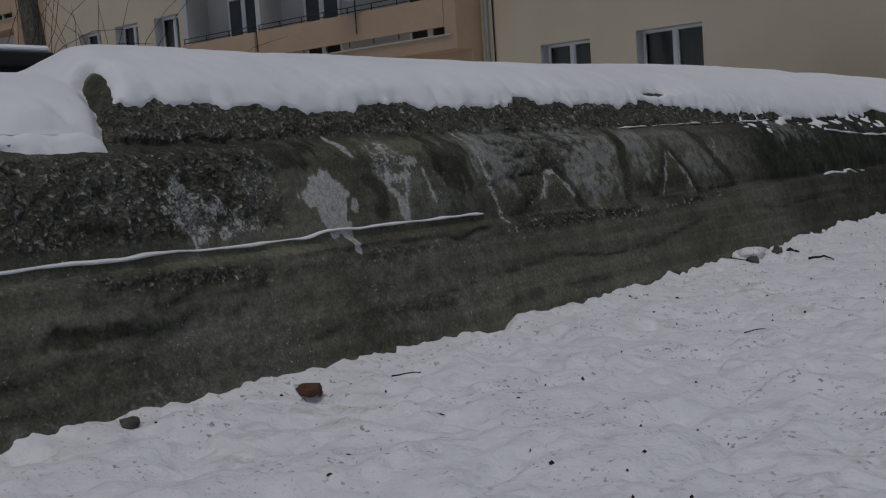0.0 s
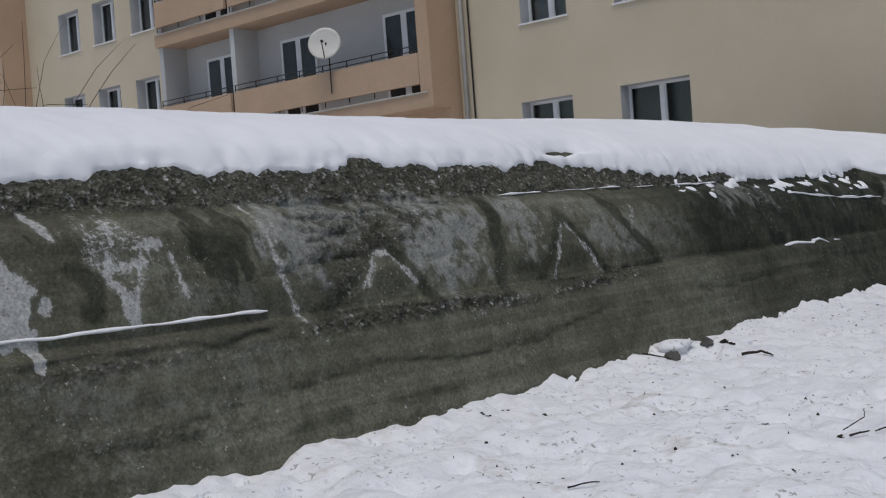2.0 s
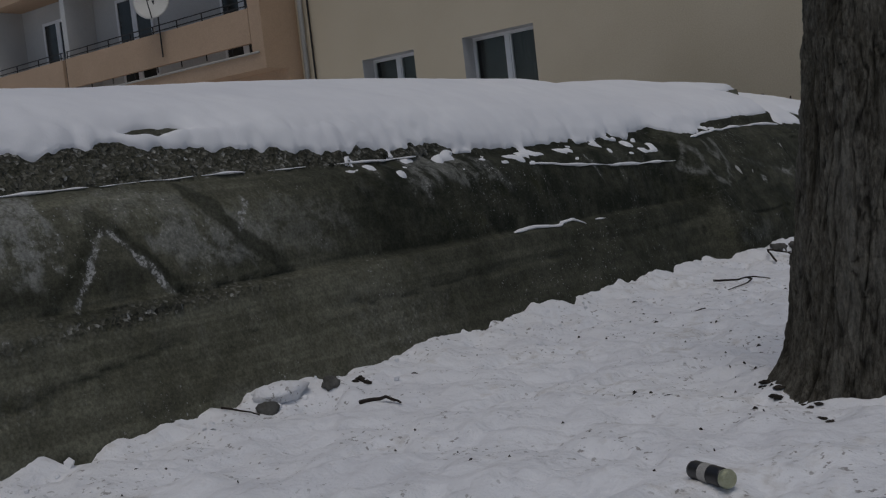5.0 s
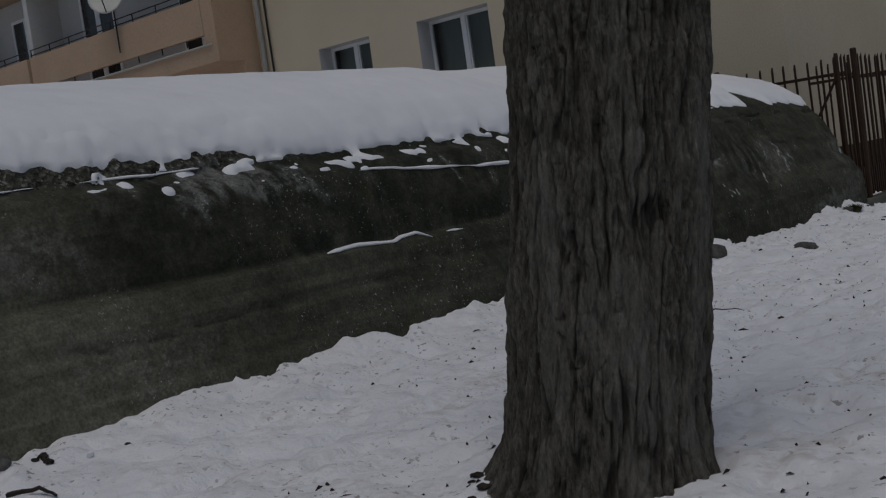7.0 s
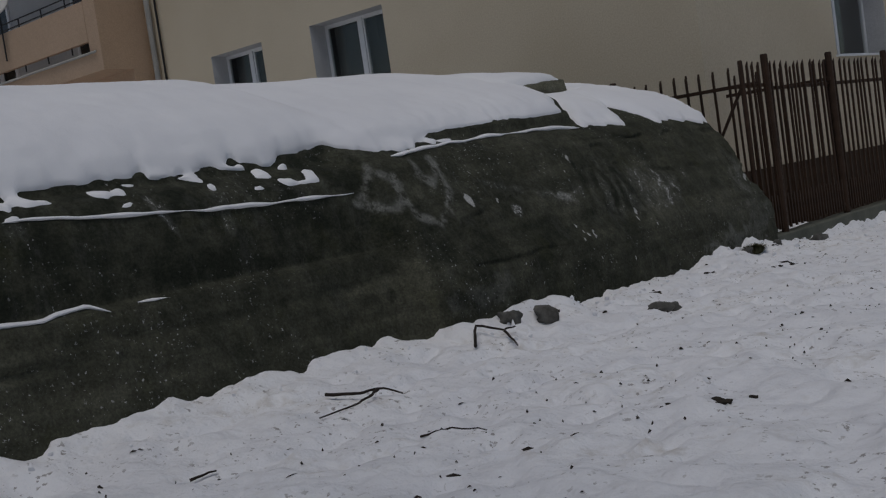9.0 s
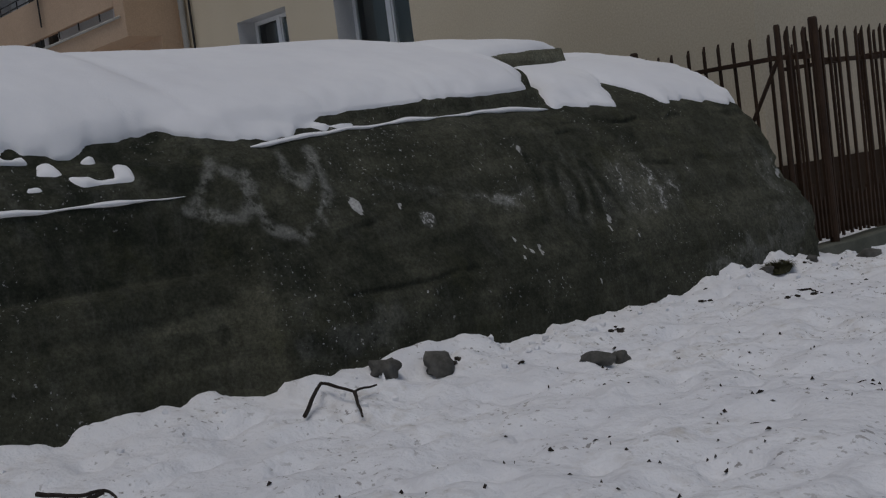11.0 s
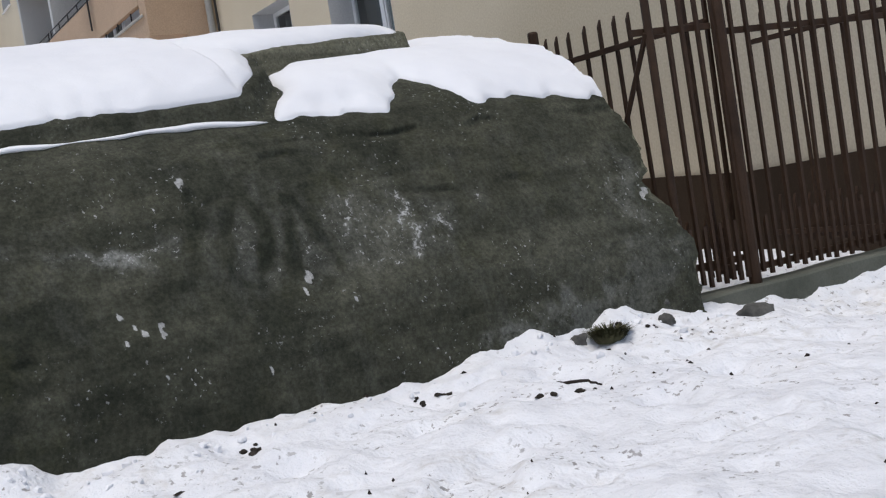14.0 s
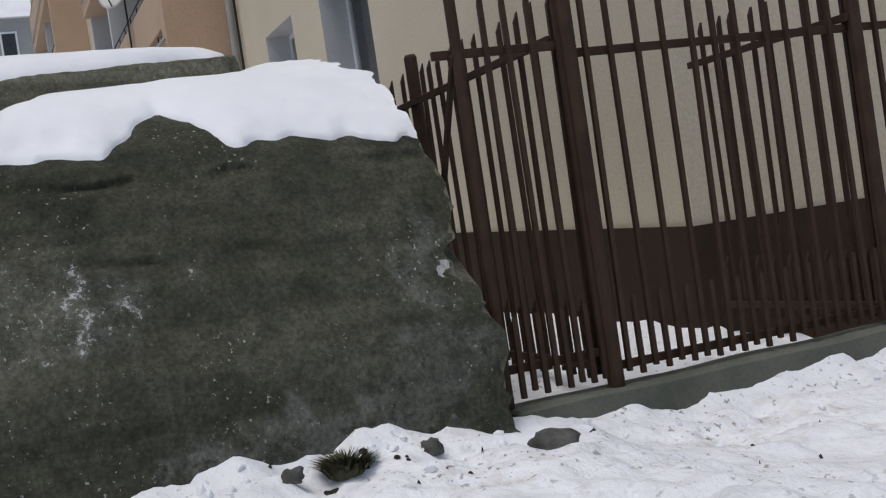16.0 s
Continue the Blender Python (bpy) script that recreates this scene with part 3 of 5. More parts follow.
# thin grey wash behind the big worn lettering
for y0, z0, ry, rz, a in ((6.05, 1.20, .26, .30, .75), (6.35, 1.32, .35, .16, .6), (7.38, 1.14, .46, .34, .85), (7.0, 1.42, .3, .10, .55), (8.30, 1.22, .24, .26, .75), (9.45, 1.08, .42, .18, .48), (9.0, 1.34, .5, .10, .25), (10.3, 1.08, .5, .18, .20), (5.3, .95, .3, .12, .2)):
    raise_to(wash, blot(y0, z0, ry, rz, 0.6, 0.22), a)
raise_to(wash, (ALL, smooth(fbm(Y * 1.3, Z * 2.4, 14.0, 4), -0.1, 0.35) * (1 - smooth(Z, 0.62, 0.74)) * (1 - smooth(Y, 9.0, 12.0))), 0.22)
# dark bands of the letters, with pale outlines
for pts, w in (([(6.04, .77), (6.49, 1.04), (6.72, 1.21), (6.86, 1.06), (7.08, .78)], 0.060), ([(6.85, 1.66), (6.97, 1.48), (7.10, 1.28)], 0.050), ([(8.01, 1.49), (7.90, 1.10), (7.83, .73)], 0.075), ([(8.28, .78), (8.60, 1.05), (8.77, 1.29), (9.0, 1.02), (9.22, .78)], 0.050), ([(9.50, 1.38), (9.72, 1.10), (10.0, .86)], 0.065), ([(4.52, 1.17), (4.62, 1.10), (4.58, .93)], 0.05)):
    erase(stroke(pts, w, 0.02), 0.9)
    dark(stroke(pts, w, 0.02), 0.78)
for y0, z0, ry, rz in ((6.72, .92, .17, .11), (8.82, .92, .16, .13)):
    erase(blot(y0, z0, ry, rz, 0.2), 0.9)
    dark(blot(y0, z0, ry, rz, 0.2), 0.5)
for pts, w, a in (([(5.80, 1.46), (5.83, 1.16), (5.87, .92), (5.90, .76)], .024, .55), ([(5.96, 1.46), (5.86, 1.22)], .016, .5), ([(6.46, .90), (6.67, 1.11), (6.75, 1.11), (6.94, .90)], .020, .62), ([(7.10, 1.66), (7.16, 1.36)], .018, .35), ([(8.50, .80), (8.76, 1.20)], .022, .55), ([(8.83, 1.19), (9.15, .80)], .022, .55), ([(9.87, 1.28), (9.74, 1.12)], .028, .5), ([(6.95, .73), (7.23, .60), (7.76, .68), (8.04, .72)], .013, .42), ([(5.92, .72), (5.97, .61), (6.08, .71)], .012, .4)):
    light(stroke(pts, w * 1.25, 0.018), a * 0.92)
# pale runs under the snow edge
rng_runs = random.Random(21)
for y0, z0, y1, z1, w, a in ((11.70, 1.48, 11.69, 1.14, .05, .6), (11.87, 1.47, 11.89, 1.27, .05, .55), (12.28, 1.44, 12.18, 1.27, .04, .5), (12.56, 1.41, 12.72, 1.17, .06, .6), (12.05, 1.45, 12.0, 1.3, .03, .4)):
    light(stroke([(y0, z0), (y1, z1)], w, 0.05), a * 0.6)
    raise_to(wash, blot(y0, (z0 + z1) / 2, 0.12, 0.14, 0.9, 0.25), 0.42)
for n in range(22):
    y0 = rng_runs.uniform(10.9, 15.7)
    top = np.interp(y0, [10.9, 13, 16, 18], [1.50, 1.36, 1.38, 1.42])
    light(stroke([(y0, top), (y0 + rng_runs.uniform(-.05, .12), top - rng_runs.uniform(.08, .26))], rng_runs.uniform(.012, .05), 0.02), rng_runs.uniform(.10, .40))
for n in range(22):
    y0 = rng_runs.uniform(2.0, 11.0)
    light(stroke([(y0, 1.46), (y0 + rng_runs.uniform(-.05, .08), 1.46 - rng_runs.uniform(.1, .3))], rng_runs.uniform(.010, .03), 0.02), rng_runs.uniform(.12, .32))
# worn scrawl on the second section: thin pale remains beside darker strokes
SCRAWL = [[(17.87, .93), (17.96, .96), (18.07, .98), (18.05, .92)], [(18.30, 1.03), (18.30, .93), (18.43, .88), (18.58, .97)], [(18.75, 1.07), (18.69, .86), (18.74, .74)], [(19.01, 1.05), (18.93, .91), (18.85, .67)], [(18.97, .95), (19.04, .89), (19.18, .85), (19.31, .97), (19.23, 1.03)], [(19.31, .85), (19.25, .71)], [(19.32, .84), (19.42, .87), (19.49, .80), (19.62, .81), (19.71, .95)], [(18.98, .70), (19.06, .66)], [(17.58, 1.03), (17.70, .95), (17.90, .90)], [(16.90, 1.17), (17.23, 1.08)], [(17.29, 1.06), (17.61, .99), (17.86, .93)]]
light(blot(18.75, .90, .95, .24, 0.5, 0.3), 0.31)
light(blot(19.5, .55, .9, .12, 0.7, 0.35), 0.15)
light(blot(20.2, .62, .5, .4, 0.7, 0.35), 0.16)
light(blot(17.2, 1.08, .5, .10, 0.9, 0.3), 0.16)
for pts in SCRAWL:
    k, a = stroke(pts, 0.026, 0.022)
    light((k, a * (0.35 + 0.65 * BROKEN[k])), 0.47 if pts[0][0] > 18 else 0.36)
LOOPS = [[(16.38, 1.39), (16.35, 1.25), (16.44, 1.20), (16.55, 1.27), (16.62, 1.39)], [(16.62, 1.39), (16.57, 1.17), (16.42, .97), (16.26, .91), (16.11, .98), (16.09, 1.13), (16.10, 1.28)], [(16.0, 1.32), (16.08, 1.27), (16.06, 1.13), (15.96, 1.06), (15.76, 1.13)], [(15.94, 1.38), (15.81, 1.17)], [(17.54, .96), (17.86, .93)]]
for pts in LOOPS:
    raise_to(wash, stroke(pts, 0.030, 0.02), 0.48)
for y0, z0, ry, rz, a in ((20.0, .22, .35, .14, .28), (20.55, .35, .25, .25, .16), (16.4, .35, .3, .10, .15), (20.7, .85, .15, .2, .18)):
    raise_to(wash, blot(y0, z0, ry, rz, 0.9, 0.3), a)
light(blot(17.15, 0.90, 0.07, 0.06, 0.35), 0.45)
light(blot(16.70, 1.03, 0.04, 0.05, 0.3), 0.85)
for y0, z0, r0 in ((18.64, .71, .035), (18.60, .64, .02), (17.81, .60, .02), (17.78, .63, .016), (17.72, .57, .016), (17.73, .69, .016), (17.89, .62, .022), (17.89, .58, .02), (18.83, .56, .022), (18.15, .46, .016), (18.33, .32, .018), (18.20, 1.24, .03), (17.86, .39, .014), (17.0, 1.0, .022), (20.86, .80, .05)):
    light(blot(y0, z0, r0 * 0.55, r0 * 0.9, 0.35), 1.0)
# damp: the far stretch and the second section are darker
dark((ALL, smooth(Y + 0.5 * fbm(Y, Z * 2, 1.0, 3), 8.8, 11.6) * smooth(Z, 0.70, 0.82) * (1 - smooth(Y, 15.9, 16.2))), 1.0)
dark((ALL, smooth(Y, 9.8, 12.5) * (1 - smooth(Y, 15.9, 16.2)) * np.clip(0.80 + 0.6 * fbm(Y * 1.2, Z * 2, 6.5, 3), 0, 1)), 0.86)
dark((ALL, smooth(Y, 15.85, 16.0) * np.interp(Y, [15.9, 17.2, 18.5, 20.9], [1.0, 0.97, 0.91, 0.86]) * np.clip(0.93 + 0.28 * fbm(Y * 1.3, Z * 1.6, 9.0, 4), 0, 1)), 0.96)
dark((ALL, smooth(Z, 1.40, 1.48)), 0.55)
for y0, z0, ry, rz in ((15.5, .80, .55, .18), (14.2, .78, .9, .14), (16.65, .58, .34, .26), (17.07, .30, .22, .24), (15.74, .81, .30, .20), (17.6, .55, .25, .12), (16.2, .75, .3, .2), (18.4, .40, .4, .15), (19.2, 1.25, .5, .08), (15.3, .48, .5, .08), (2.3, .5, .4, .05), (12.6, 1.1, .9, .12), (5.42, 1.18, .22, .30), (2.9, 1.2, .5, .2), (3.6, 1.35, .5, .1), (15.1, 1.1, .6, .12)):
    dark(blot(y0, z0, ry, rz, 0.9), 0.85)
for pts in ([(18.21, 1.20), (18.15, .93), (18.06, .76)], [(18.48, 1.16), (18.31, 1.01), (18.27, .75), (18.40, .70), (18.54, .97), (18.48, 1.16)], [(18.68, 1.10), (18.57, .72)], [(18.70, 1.1), (18.84, .74)]):
    erase(stroke(pts, 0.036, 0.018), 0.95)
    dark(stroke(pts, 0.036, 0.018), 1.0)
dark((ALL, smooth(Z, 0.78, 0.86) * (1 - smooth(Y, 15.8, 16.0)) * smooth(fbm(Y * 1.1, Z * 2.2, 6.0, 4), -0.18, 0.2)), 0.5)
dark((ALL, smooth(fbm(Y * 1.5, Z * 3, 3.0, 3), -0.05, 0.3) * (1 - smooth(Z, 0.10, 0.40))), 0.35)
dark(stroke([(5.54, .19), (6.02, .21)], 0.03, 0.02), 0.7)
dark(stroke([(6.41, .22), (7.04, .20)], 0.025, 0.02), 0.6)
# shade of the seam and the cracks, painted into the same layer as damp
dark((ALL, np.clip(seam_zone, 0, 1)), 0.85)
dark((ALL, crack_dark), 0.75)
dark((ALL, np.clip(gravel_zone, 0, 1)), 0.45)

shelter = empty("concrete_shelter", (-8, 9, 0), "long olive-grey concrete shelter with worn paint and a snowy roof", "bunker")
ny = int(KEEP_Y.sum())
body_ob, used = grid_object("body", BODY[:ny], CONCRETE, flip=True)
weather = np.stack([paint, damp_and_shade, gravel, np.ones_like(paint)], -1)[:ny].reshape(-1, 4)[used]
layer = body_ob.data.color_attributes.new("weather", "FLOAT_COLOR", "POINT")
layer.data.foreach_set("color", weather.astype(np.float32).ravel())
layer = body_ob.data.attributes.new("wash", "FLOAT", "POINT")
layer.data.foreach_set("value", wash[:ny].reshape(-1)[used].astype(np.float32))


def hang(ob, parent):
    """Parents a part without moving it."""
    ob.parent = parent
    ob.matrix_parent_inverse = Matrix.Translation(parent.location).inverted()
    return ob


hang(body_ob, shelter)
# the end wall closes the far end
rim = BODY[ny - 1]
end_verts = [tuple(p) for p in rim]
end_ob = mesh_object("end_wall", end_verts, [list(range(len(end_verts)))], CONCRETE)
hang(end_ob, shelter)


# ---------------------------------------------------------------- snow on the shelter
EDGE_Y = [-6, 2.68, 2.80, 3.4, 3.9, 4.7, 5.0, 5.5, 6.0, 6.7, 7.0, 7.4, 8.1, 8.5, 9.3, 10.1, 11.1, 12.3, 12.8, 13.1, 13.5, 13.75, 14.3, 15.2, 15.8, 16.2, 16.6, 17.0, 17.6, 18.45, 18.8, 19.5, 19.8, 19.87, 20.05, 20.4, 20.9]
EDGE_Z = [1.40, 1.42, 1.70, 1.70, 1.67, 1.61, 1.66, 1.70, 1.66, 1.65, 1.73, 1.69, 1.70, 1.67, 1.70, 1.63, 1.58, 1.54, 1.48, 1.46, 1.49, 1.49, 1.50, 1.50, 1.53, 1.45, 1.48, 1.50, 1.55, 1.52, 1.48, 1.48, 1.66, 1.60, 1.44, 1.43, 1.37]
DU = np.gradient(BODY, axis=1)
DY = np.gradient(BODY, axis=0)
NORMAL = np.cross(DU, DY)
NORMAL /= np.linalg.norm(NORMAL, axis=-1, keepdims=True) + 1e-9
NORMAL *= np.sign(NORMAL[..., 2:3] + 0.3)
cover = Z - np.interp(SY, EDGE_Y, EDGE_Z)[:, None] + 0.05 * fbm(Y * 4, X * 4, 2.0, 4) - 0.02
cover += 0.040 * fbm(Y * 12, X * 12, 8.0, 3) + 0.05 * fbm(Y * 4, Z * 14, 8.0, 3) * smooth(Y, 10.0, 12.0) * (1 - smooth(Y, 15.9, 16.4))
# flakes of snow left on the ledges below the edge
ledge = smooth(Y, 10.2, 11.2) * (1 - smooth(Y, 15.4, 16.0)) * smooth(Z, 1.26, 1.34) * (1 - smooth(Z, 1.56, 1.62))
cover = np.maximum(cover, np.where(ledge > 0, 0.10 * (fbm(Y * 8, Z * 24, 11.0, 4) - 0.14) - 0.12 * (1 - ledge), -0.05))
cover = np.where(U[None] >= len(U) - 8, -0.05, cover)
# bare cap face, broken ends and the bare spot by the lettering
bare = np.where((X > -6.05) & (U[None] > ROOF_START - 2), np.abs(OFF_BREAK + 0.03) - 0.05 - 0.10 * fbm(X * 7, Y * 7, 1.0, 2), 1.0)
cover = np.minimum(cover, bare)
step = np.abs(U[None] - ROOF_START - 10) - np.interp(SY, [16.3, 16.9, 18.2, 18.8], [-2.0, 1.6, 3.0, 3.4])[:, None] + 1.6 * fbm(Y * 3, Z * 3, 7.0, 3)
cover = np.minimum(cover, np.where((Y > 16.2) & (Y < 18.85), 0.015 * step, 1.0))
bare = np.where((X < -5.2) & (Y > 18), np.abs(OFF_CAP + 0.005) - 0.06, 1.0)
cover = np.minimum(cover, bare)
hole = np.hypot((Y - 9.62 - 0.6 * (Z - 1.8)) / 0.28, (Z - 1.80) / 0.030) + 0.8 * fbm(Y * 7, Z * 16, 3.0, 2)
cover = np.minimum(cover, 0.06 * (hole - 1.0))
lip = np.interp(Z, [1.40, 1.46, 1.60, 1.70], [19.46, 19.52, 19.66, 19.78])
far_lip = np.interp(Z, [1.40, 1.46, 1.62, 1.70], [20.10, 20.0, 19.92, 19.84])
inside = np.minimum(Y - lip, far_lip - Y) + 0.07 * fbm(Y * 6, X * 6, 3.0, 3)
cover = np.minimum(cover, np.where(Z < 1.71, -0.6 * inside, 1.0))
body_cover = blurred(np.clip(cover, -0.05, 0.3), 5)
cover = blurred(np.clip(cover, -0.05, 0.08), 2)
thick = 0.012 + np.where(Y > 18.7, 0.050, 0.075) * (1 - np.exp(-np.clip(body_cover, 0, None) / 0.11)) + 0.02 * fbm(X * 1.5, Y * 1.5, 4.0, 3) * smooth(body_cover, 0.02, 0.2)
thick += 0.005 * fbm(X * 6, Y * 6, 6.0, 2) * smooth(body_cover, 0.0, 0.1)
deep = -0.02 + (thick + 0.02) * smooth(cover, -0.012, 0.012)
UP = np.stack([blurred(NORMAL[..., k], 10) for k in range(3)], -1)
UP /= np.linalg.norm(UP, axis=-1, keepdims=True) + 1e-9
BED = np.stack([blurred(BODY[..., k], 8) for k in range(3)], -1)
BED[:60], BED[-40:] = BODY[:60], BODY[-40:]
BED[:, :9], BED[:, -9:] = BODY[:, :9], BODY[:, -9:]
SNOWP = BODY + (BED - BODY) * smooth(body_cover, 0.0, 0.03)[..., None] + UP * deep[..., None]
SNOWP[..., 2] += 0.02 * smooth(body_cover, 0.0, 0.1)
ok = cover[:ny] > 0
cells = ok[:-1, :-1] | ok[1:, :-1] | ok[1:, 1:] | ok[:-1, 1:]
snow_ob, _ = grid_object("roof_snow", SNOWP[:ny], SNOW_ROOF, keep=cells, flip=True)
tagged(snow_ob, "thick white snow lying on the shelter roof", "snow", kind="stuff")


def snow_line(pts, wide, ragged=0.3, name="ledge_snow"):
    """A narrow ridge of snow caught on a ledge of the wall."""
    ys = np.arange(pts[0][0], pts[-1][0], 0.03)
    zs = np.interp(ys, [p[0] for p in pts], [p[1] for p in pts]) + 0.007 * vnoise(ys * 6, 1.0, 2.0)
    cols = np.linspace(0, np.pi, 7)
    rows = np.searchsorted(SY, ys).clip(0, ny - 1)
    P = np.zeros((len(ys), 7, 3))
    for i, (r, y, z) in enumerate(zip(rows, ys, zs)):
        front_x = np.interp(z, Z[r, :ROOF_START + 10], BODY[r, :ROOF_START + 10, 0])
        w = wide * max(0.0, 0.75 + ragged * fbm(np.array(y * 4.1), np.array(5.0), pts[0][0], 3) * 1.6) * min(1, (i + 1) / 4, (len(ys) - i) / 4)
        P[i, :, 0] = front_x - 0.012 + np.sin(cols) * (w * 1.2 + 0.018 * min(1, w / 0.008))
        P[i, :, 1] = y
        P[i, :, 2] = z + np.cos(cols) * w * 0.8
    ob, _ = grid_object(name, P, SNOW_ROOF, flip=True)
    tagged(ob, "thin ridge of snow caught on a ledge of the concrete wall", "snow", "snow ridges on the wall", "stuff")


snow_line([(1.2, .86), (2.24, .855), (2.9, .85), (3.4, .835), (3.8, .84), (4.03, .86), (4.68, .855), (5.68, .85)], 0.017, 0.5)
snow_line([(8.26, 1.455), (9.9, 1.485), (11.9, 1.485)], 0.009, 1.3)
snow_line([(13.15, 1.34), (14.04, 1.275), (14.74, 1.235), (15.8, 1.215)], 0.018, 0.6)
snow_line([(16.25, 1.45), (17.0, 1.50), (17.6, 1.525), (18.4, 1.53), (18.8, 1.505)], 0.024, 0.65)
snow_line([(12.56, .78), (12.91, .795), (13.23, .78), (13.5, .80), (13.62, .75)], 0.028)
snow_line([(13.8, .775), (14.04, .765)], 0.018)


# ---------------------------------------------------------------- apartment building
FACADE, CORNER, DEEP = 23.2, -6.25, 0.42


def wall_sheet(name, u0, u1, v0, v1, holes, place, mat, reveal_mat, depth, parent=None):
    """A wall with real openings: outer and inner skin and the reveals. place(u, v, d) gives the point d behind the outer skin."""
    us = sorted({u0, u1, *[h[0] for h in holes], *[h[1] for h in holes]})
    vs = sorted({v0, v1, *[h[2] for h in holes], *[h[3] for h in holes]})
    inside = lambda u, v: any(h[0] < u < h[1] and h[2] < v < h[3] for h in holes)
    verts, faces = [], []

    def quad(*pts):
        faces.append(range(len(verts), len(verts) + 4))
        verts.extend(pts)
    for ua, ub in zip(us, us[1:]):
        for va, vb in zip(vs, vs[1:]):
            if not inside((ua + ub) / 2, (va + vb) / 2):
                quad(place(ua, va, 0), place(ub, va, 0), place(ub, vb, 0), place(ua, vb, 0))
                quad(place(ua, va, depth), place(ua, vb, depth), place(ub, vb, depth), place(ub, va, depth))
    for ua, ub, va, vb in [(u0, u1, v0, v0), (u0, u1, v1, v1), (u0, u0, v0, v1), (u1, u1, v0, v1)]:
        quad(place(ua, va, 0), place(ub, vb, 0), place(ub, vb, depth), place(ua, va, depth))
    wall = mesh_object(name, verts, faces, mat, parent)
    for a, b, c, d in holes:
        verts, faces = [], []
        for (ua, va), (ub, vb) in (((a, c), (a, d)), ((a, d), (b, d)), ((b, d), (b, c)), ((b, c), (a, c))):
            quad(place(ua, va, -0.002), place(ub, vb, -0.002), place(ub, vb, depth), place(ua, va, depth))
        mesh_object("reveal", verts, faces, reveal_mat, parent, "white plastered window reveal")
    return wall


def frame_box(place, u0, u1, v0, v1, d0, d1):
    """A box in a wall's own directions."""
    bm = bmesh.new()
    vs = [bm.verts.new(place(u, v, d)) for u in (u0, u1) for v in (v0, v1) for d in (d0, d1)]
    for q in ((0, 1, 3, 2), (4, 6, 7, 5), (0, 4, 5, 1), (2, 3, 7, 6), (0, 2, 6, 4), (1, 5, 7, 3)):
        bm.faces.new([vs[i] for i in q])
    bmesh.ops.recalc_face_normals(bm, faces=bm.faces[:])
    return bm


def window(hole, place, parent, sill=True, split=0.5, curtain=False, set_back=0.35):
    u0, u1, v0, v1 = hole
    w = empty("window", (0, 0, 0))
    w.parent = parent
    fr, d0, d1 = 0.032, set_back, set_back + 0.06
    bm = join(frame_box(place, u0, u1, v0, v0 + fr, d0, d1), frame_box(place, u0, u1, v1 - fr, v1, d0, d1),
              frame_box(place, u0, u0 + fr, v0 + fr, v1 - fr, d0, d1), frame_box(place, u1 - fr, u1, v0 + fr, v1 - fr, d0, d1))
    part("window_frame", bm, PVC, w)
    um = u0 + (u1 - u0) * split
    part("mullion", frame_box(place, um - 0.045, um + 0.045, v0 + fr, v1 - fr, d0 - 0.01, d1), PVC, w)
    for a, b in ((u0 + fr, um - 0.05), (um + 0.05, u1 - fr)):
        sash = join(frame_box(place, a, b, v0 + fr, v0 + fr + 0.032, d0 + 0.005, d1), frame_box(place, a, b, v1 - fr - 0.032, v1 - fr, d0 + 0.005, d1),
                    frame_box(place, a, a + 0.032, v0 + fr + 0.032, v1 - fr - 0.032, d0 + 0.005, d1), frame_box(place, b - 0.032, b, v0 + fr + 0.032, v1 - fr - 0.032, d0 + 0.005, d1))
        s = part("sash", sash, PVC, w)
        pane = part("pane", frame_box(place, a + 0.03, b - 0.03, v0 + fr + 0.03, v1 - fr - 0.03, d0 + 0.025, d0 + 0.035), GLASS, w)
        pane.visible_shadow = False
    if curtain:
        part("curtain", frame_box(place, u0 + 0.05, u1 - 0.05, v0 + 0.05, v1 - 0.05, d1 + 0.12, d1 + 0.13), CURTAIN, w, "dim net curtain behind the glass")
    if sill:
        part("sill", frame_box(place, u0 - 0.04, u1 + 0.04, v0 - 0.035, v0, -0.05, d0), PVC, w, "white metal window sill")
    return w


building = empty("apartment_building", (0, 0, 0), "cream rendered apartment block with peach balconies and brown plinth", "building")
south = lambda u, v, d: (u, FACADE + d, v)
east = lambda u, v, d: (CORNER - d, u, v)
SOUTH_HOLES = [(-16.2, -14.72, 2.55, 4.08), (-13.42, -11.68, 2.55, 4.10), (-16.05, -14.72, 5.95, 7.45), (-13.42, -11.75, 5.95, 7.45), (-10.0, -8.4, 5.95, 7.45)]
SOUTH_HOLES += [(u, u + 1.35, v, v + 1.45) for u in (-32.2, -34.5, -36.75) for v in (5.45, 8.45)] + [(-16.05, -14.72, 9.1, 10.6), (-13.42, -11.75, 9.1, 10.6)]
EAST_HOLES = [(27.5, 29.75, 2.25, 3.95), (32.5, 34.3, 2.25, 3.95), (27.5, 29.75, 5.6, 7.2)]
wall_sheet("wall", -40.0, CORNER - DEEP, -0.5, 13.0, SOUTH_HOLES, south, PLASTER, REVEAL, DEEP, building)
wall_sheet("wall", FACADE, 46.0, -0.5, 13.0, EAST_HOLES, east, PLASTER, REVEAL, DEEP, building)
for h in SOUTH_HOLES:
    window(h, south, building, curtain=True)
for h in EAST_HOLES:
    window(h, east, building, split=0.42)
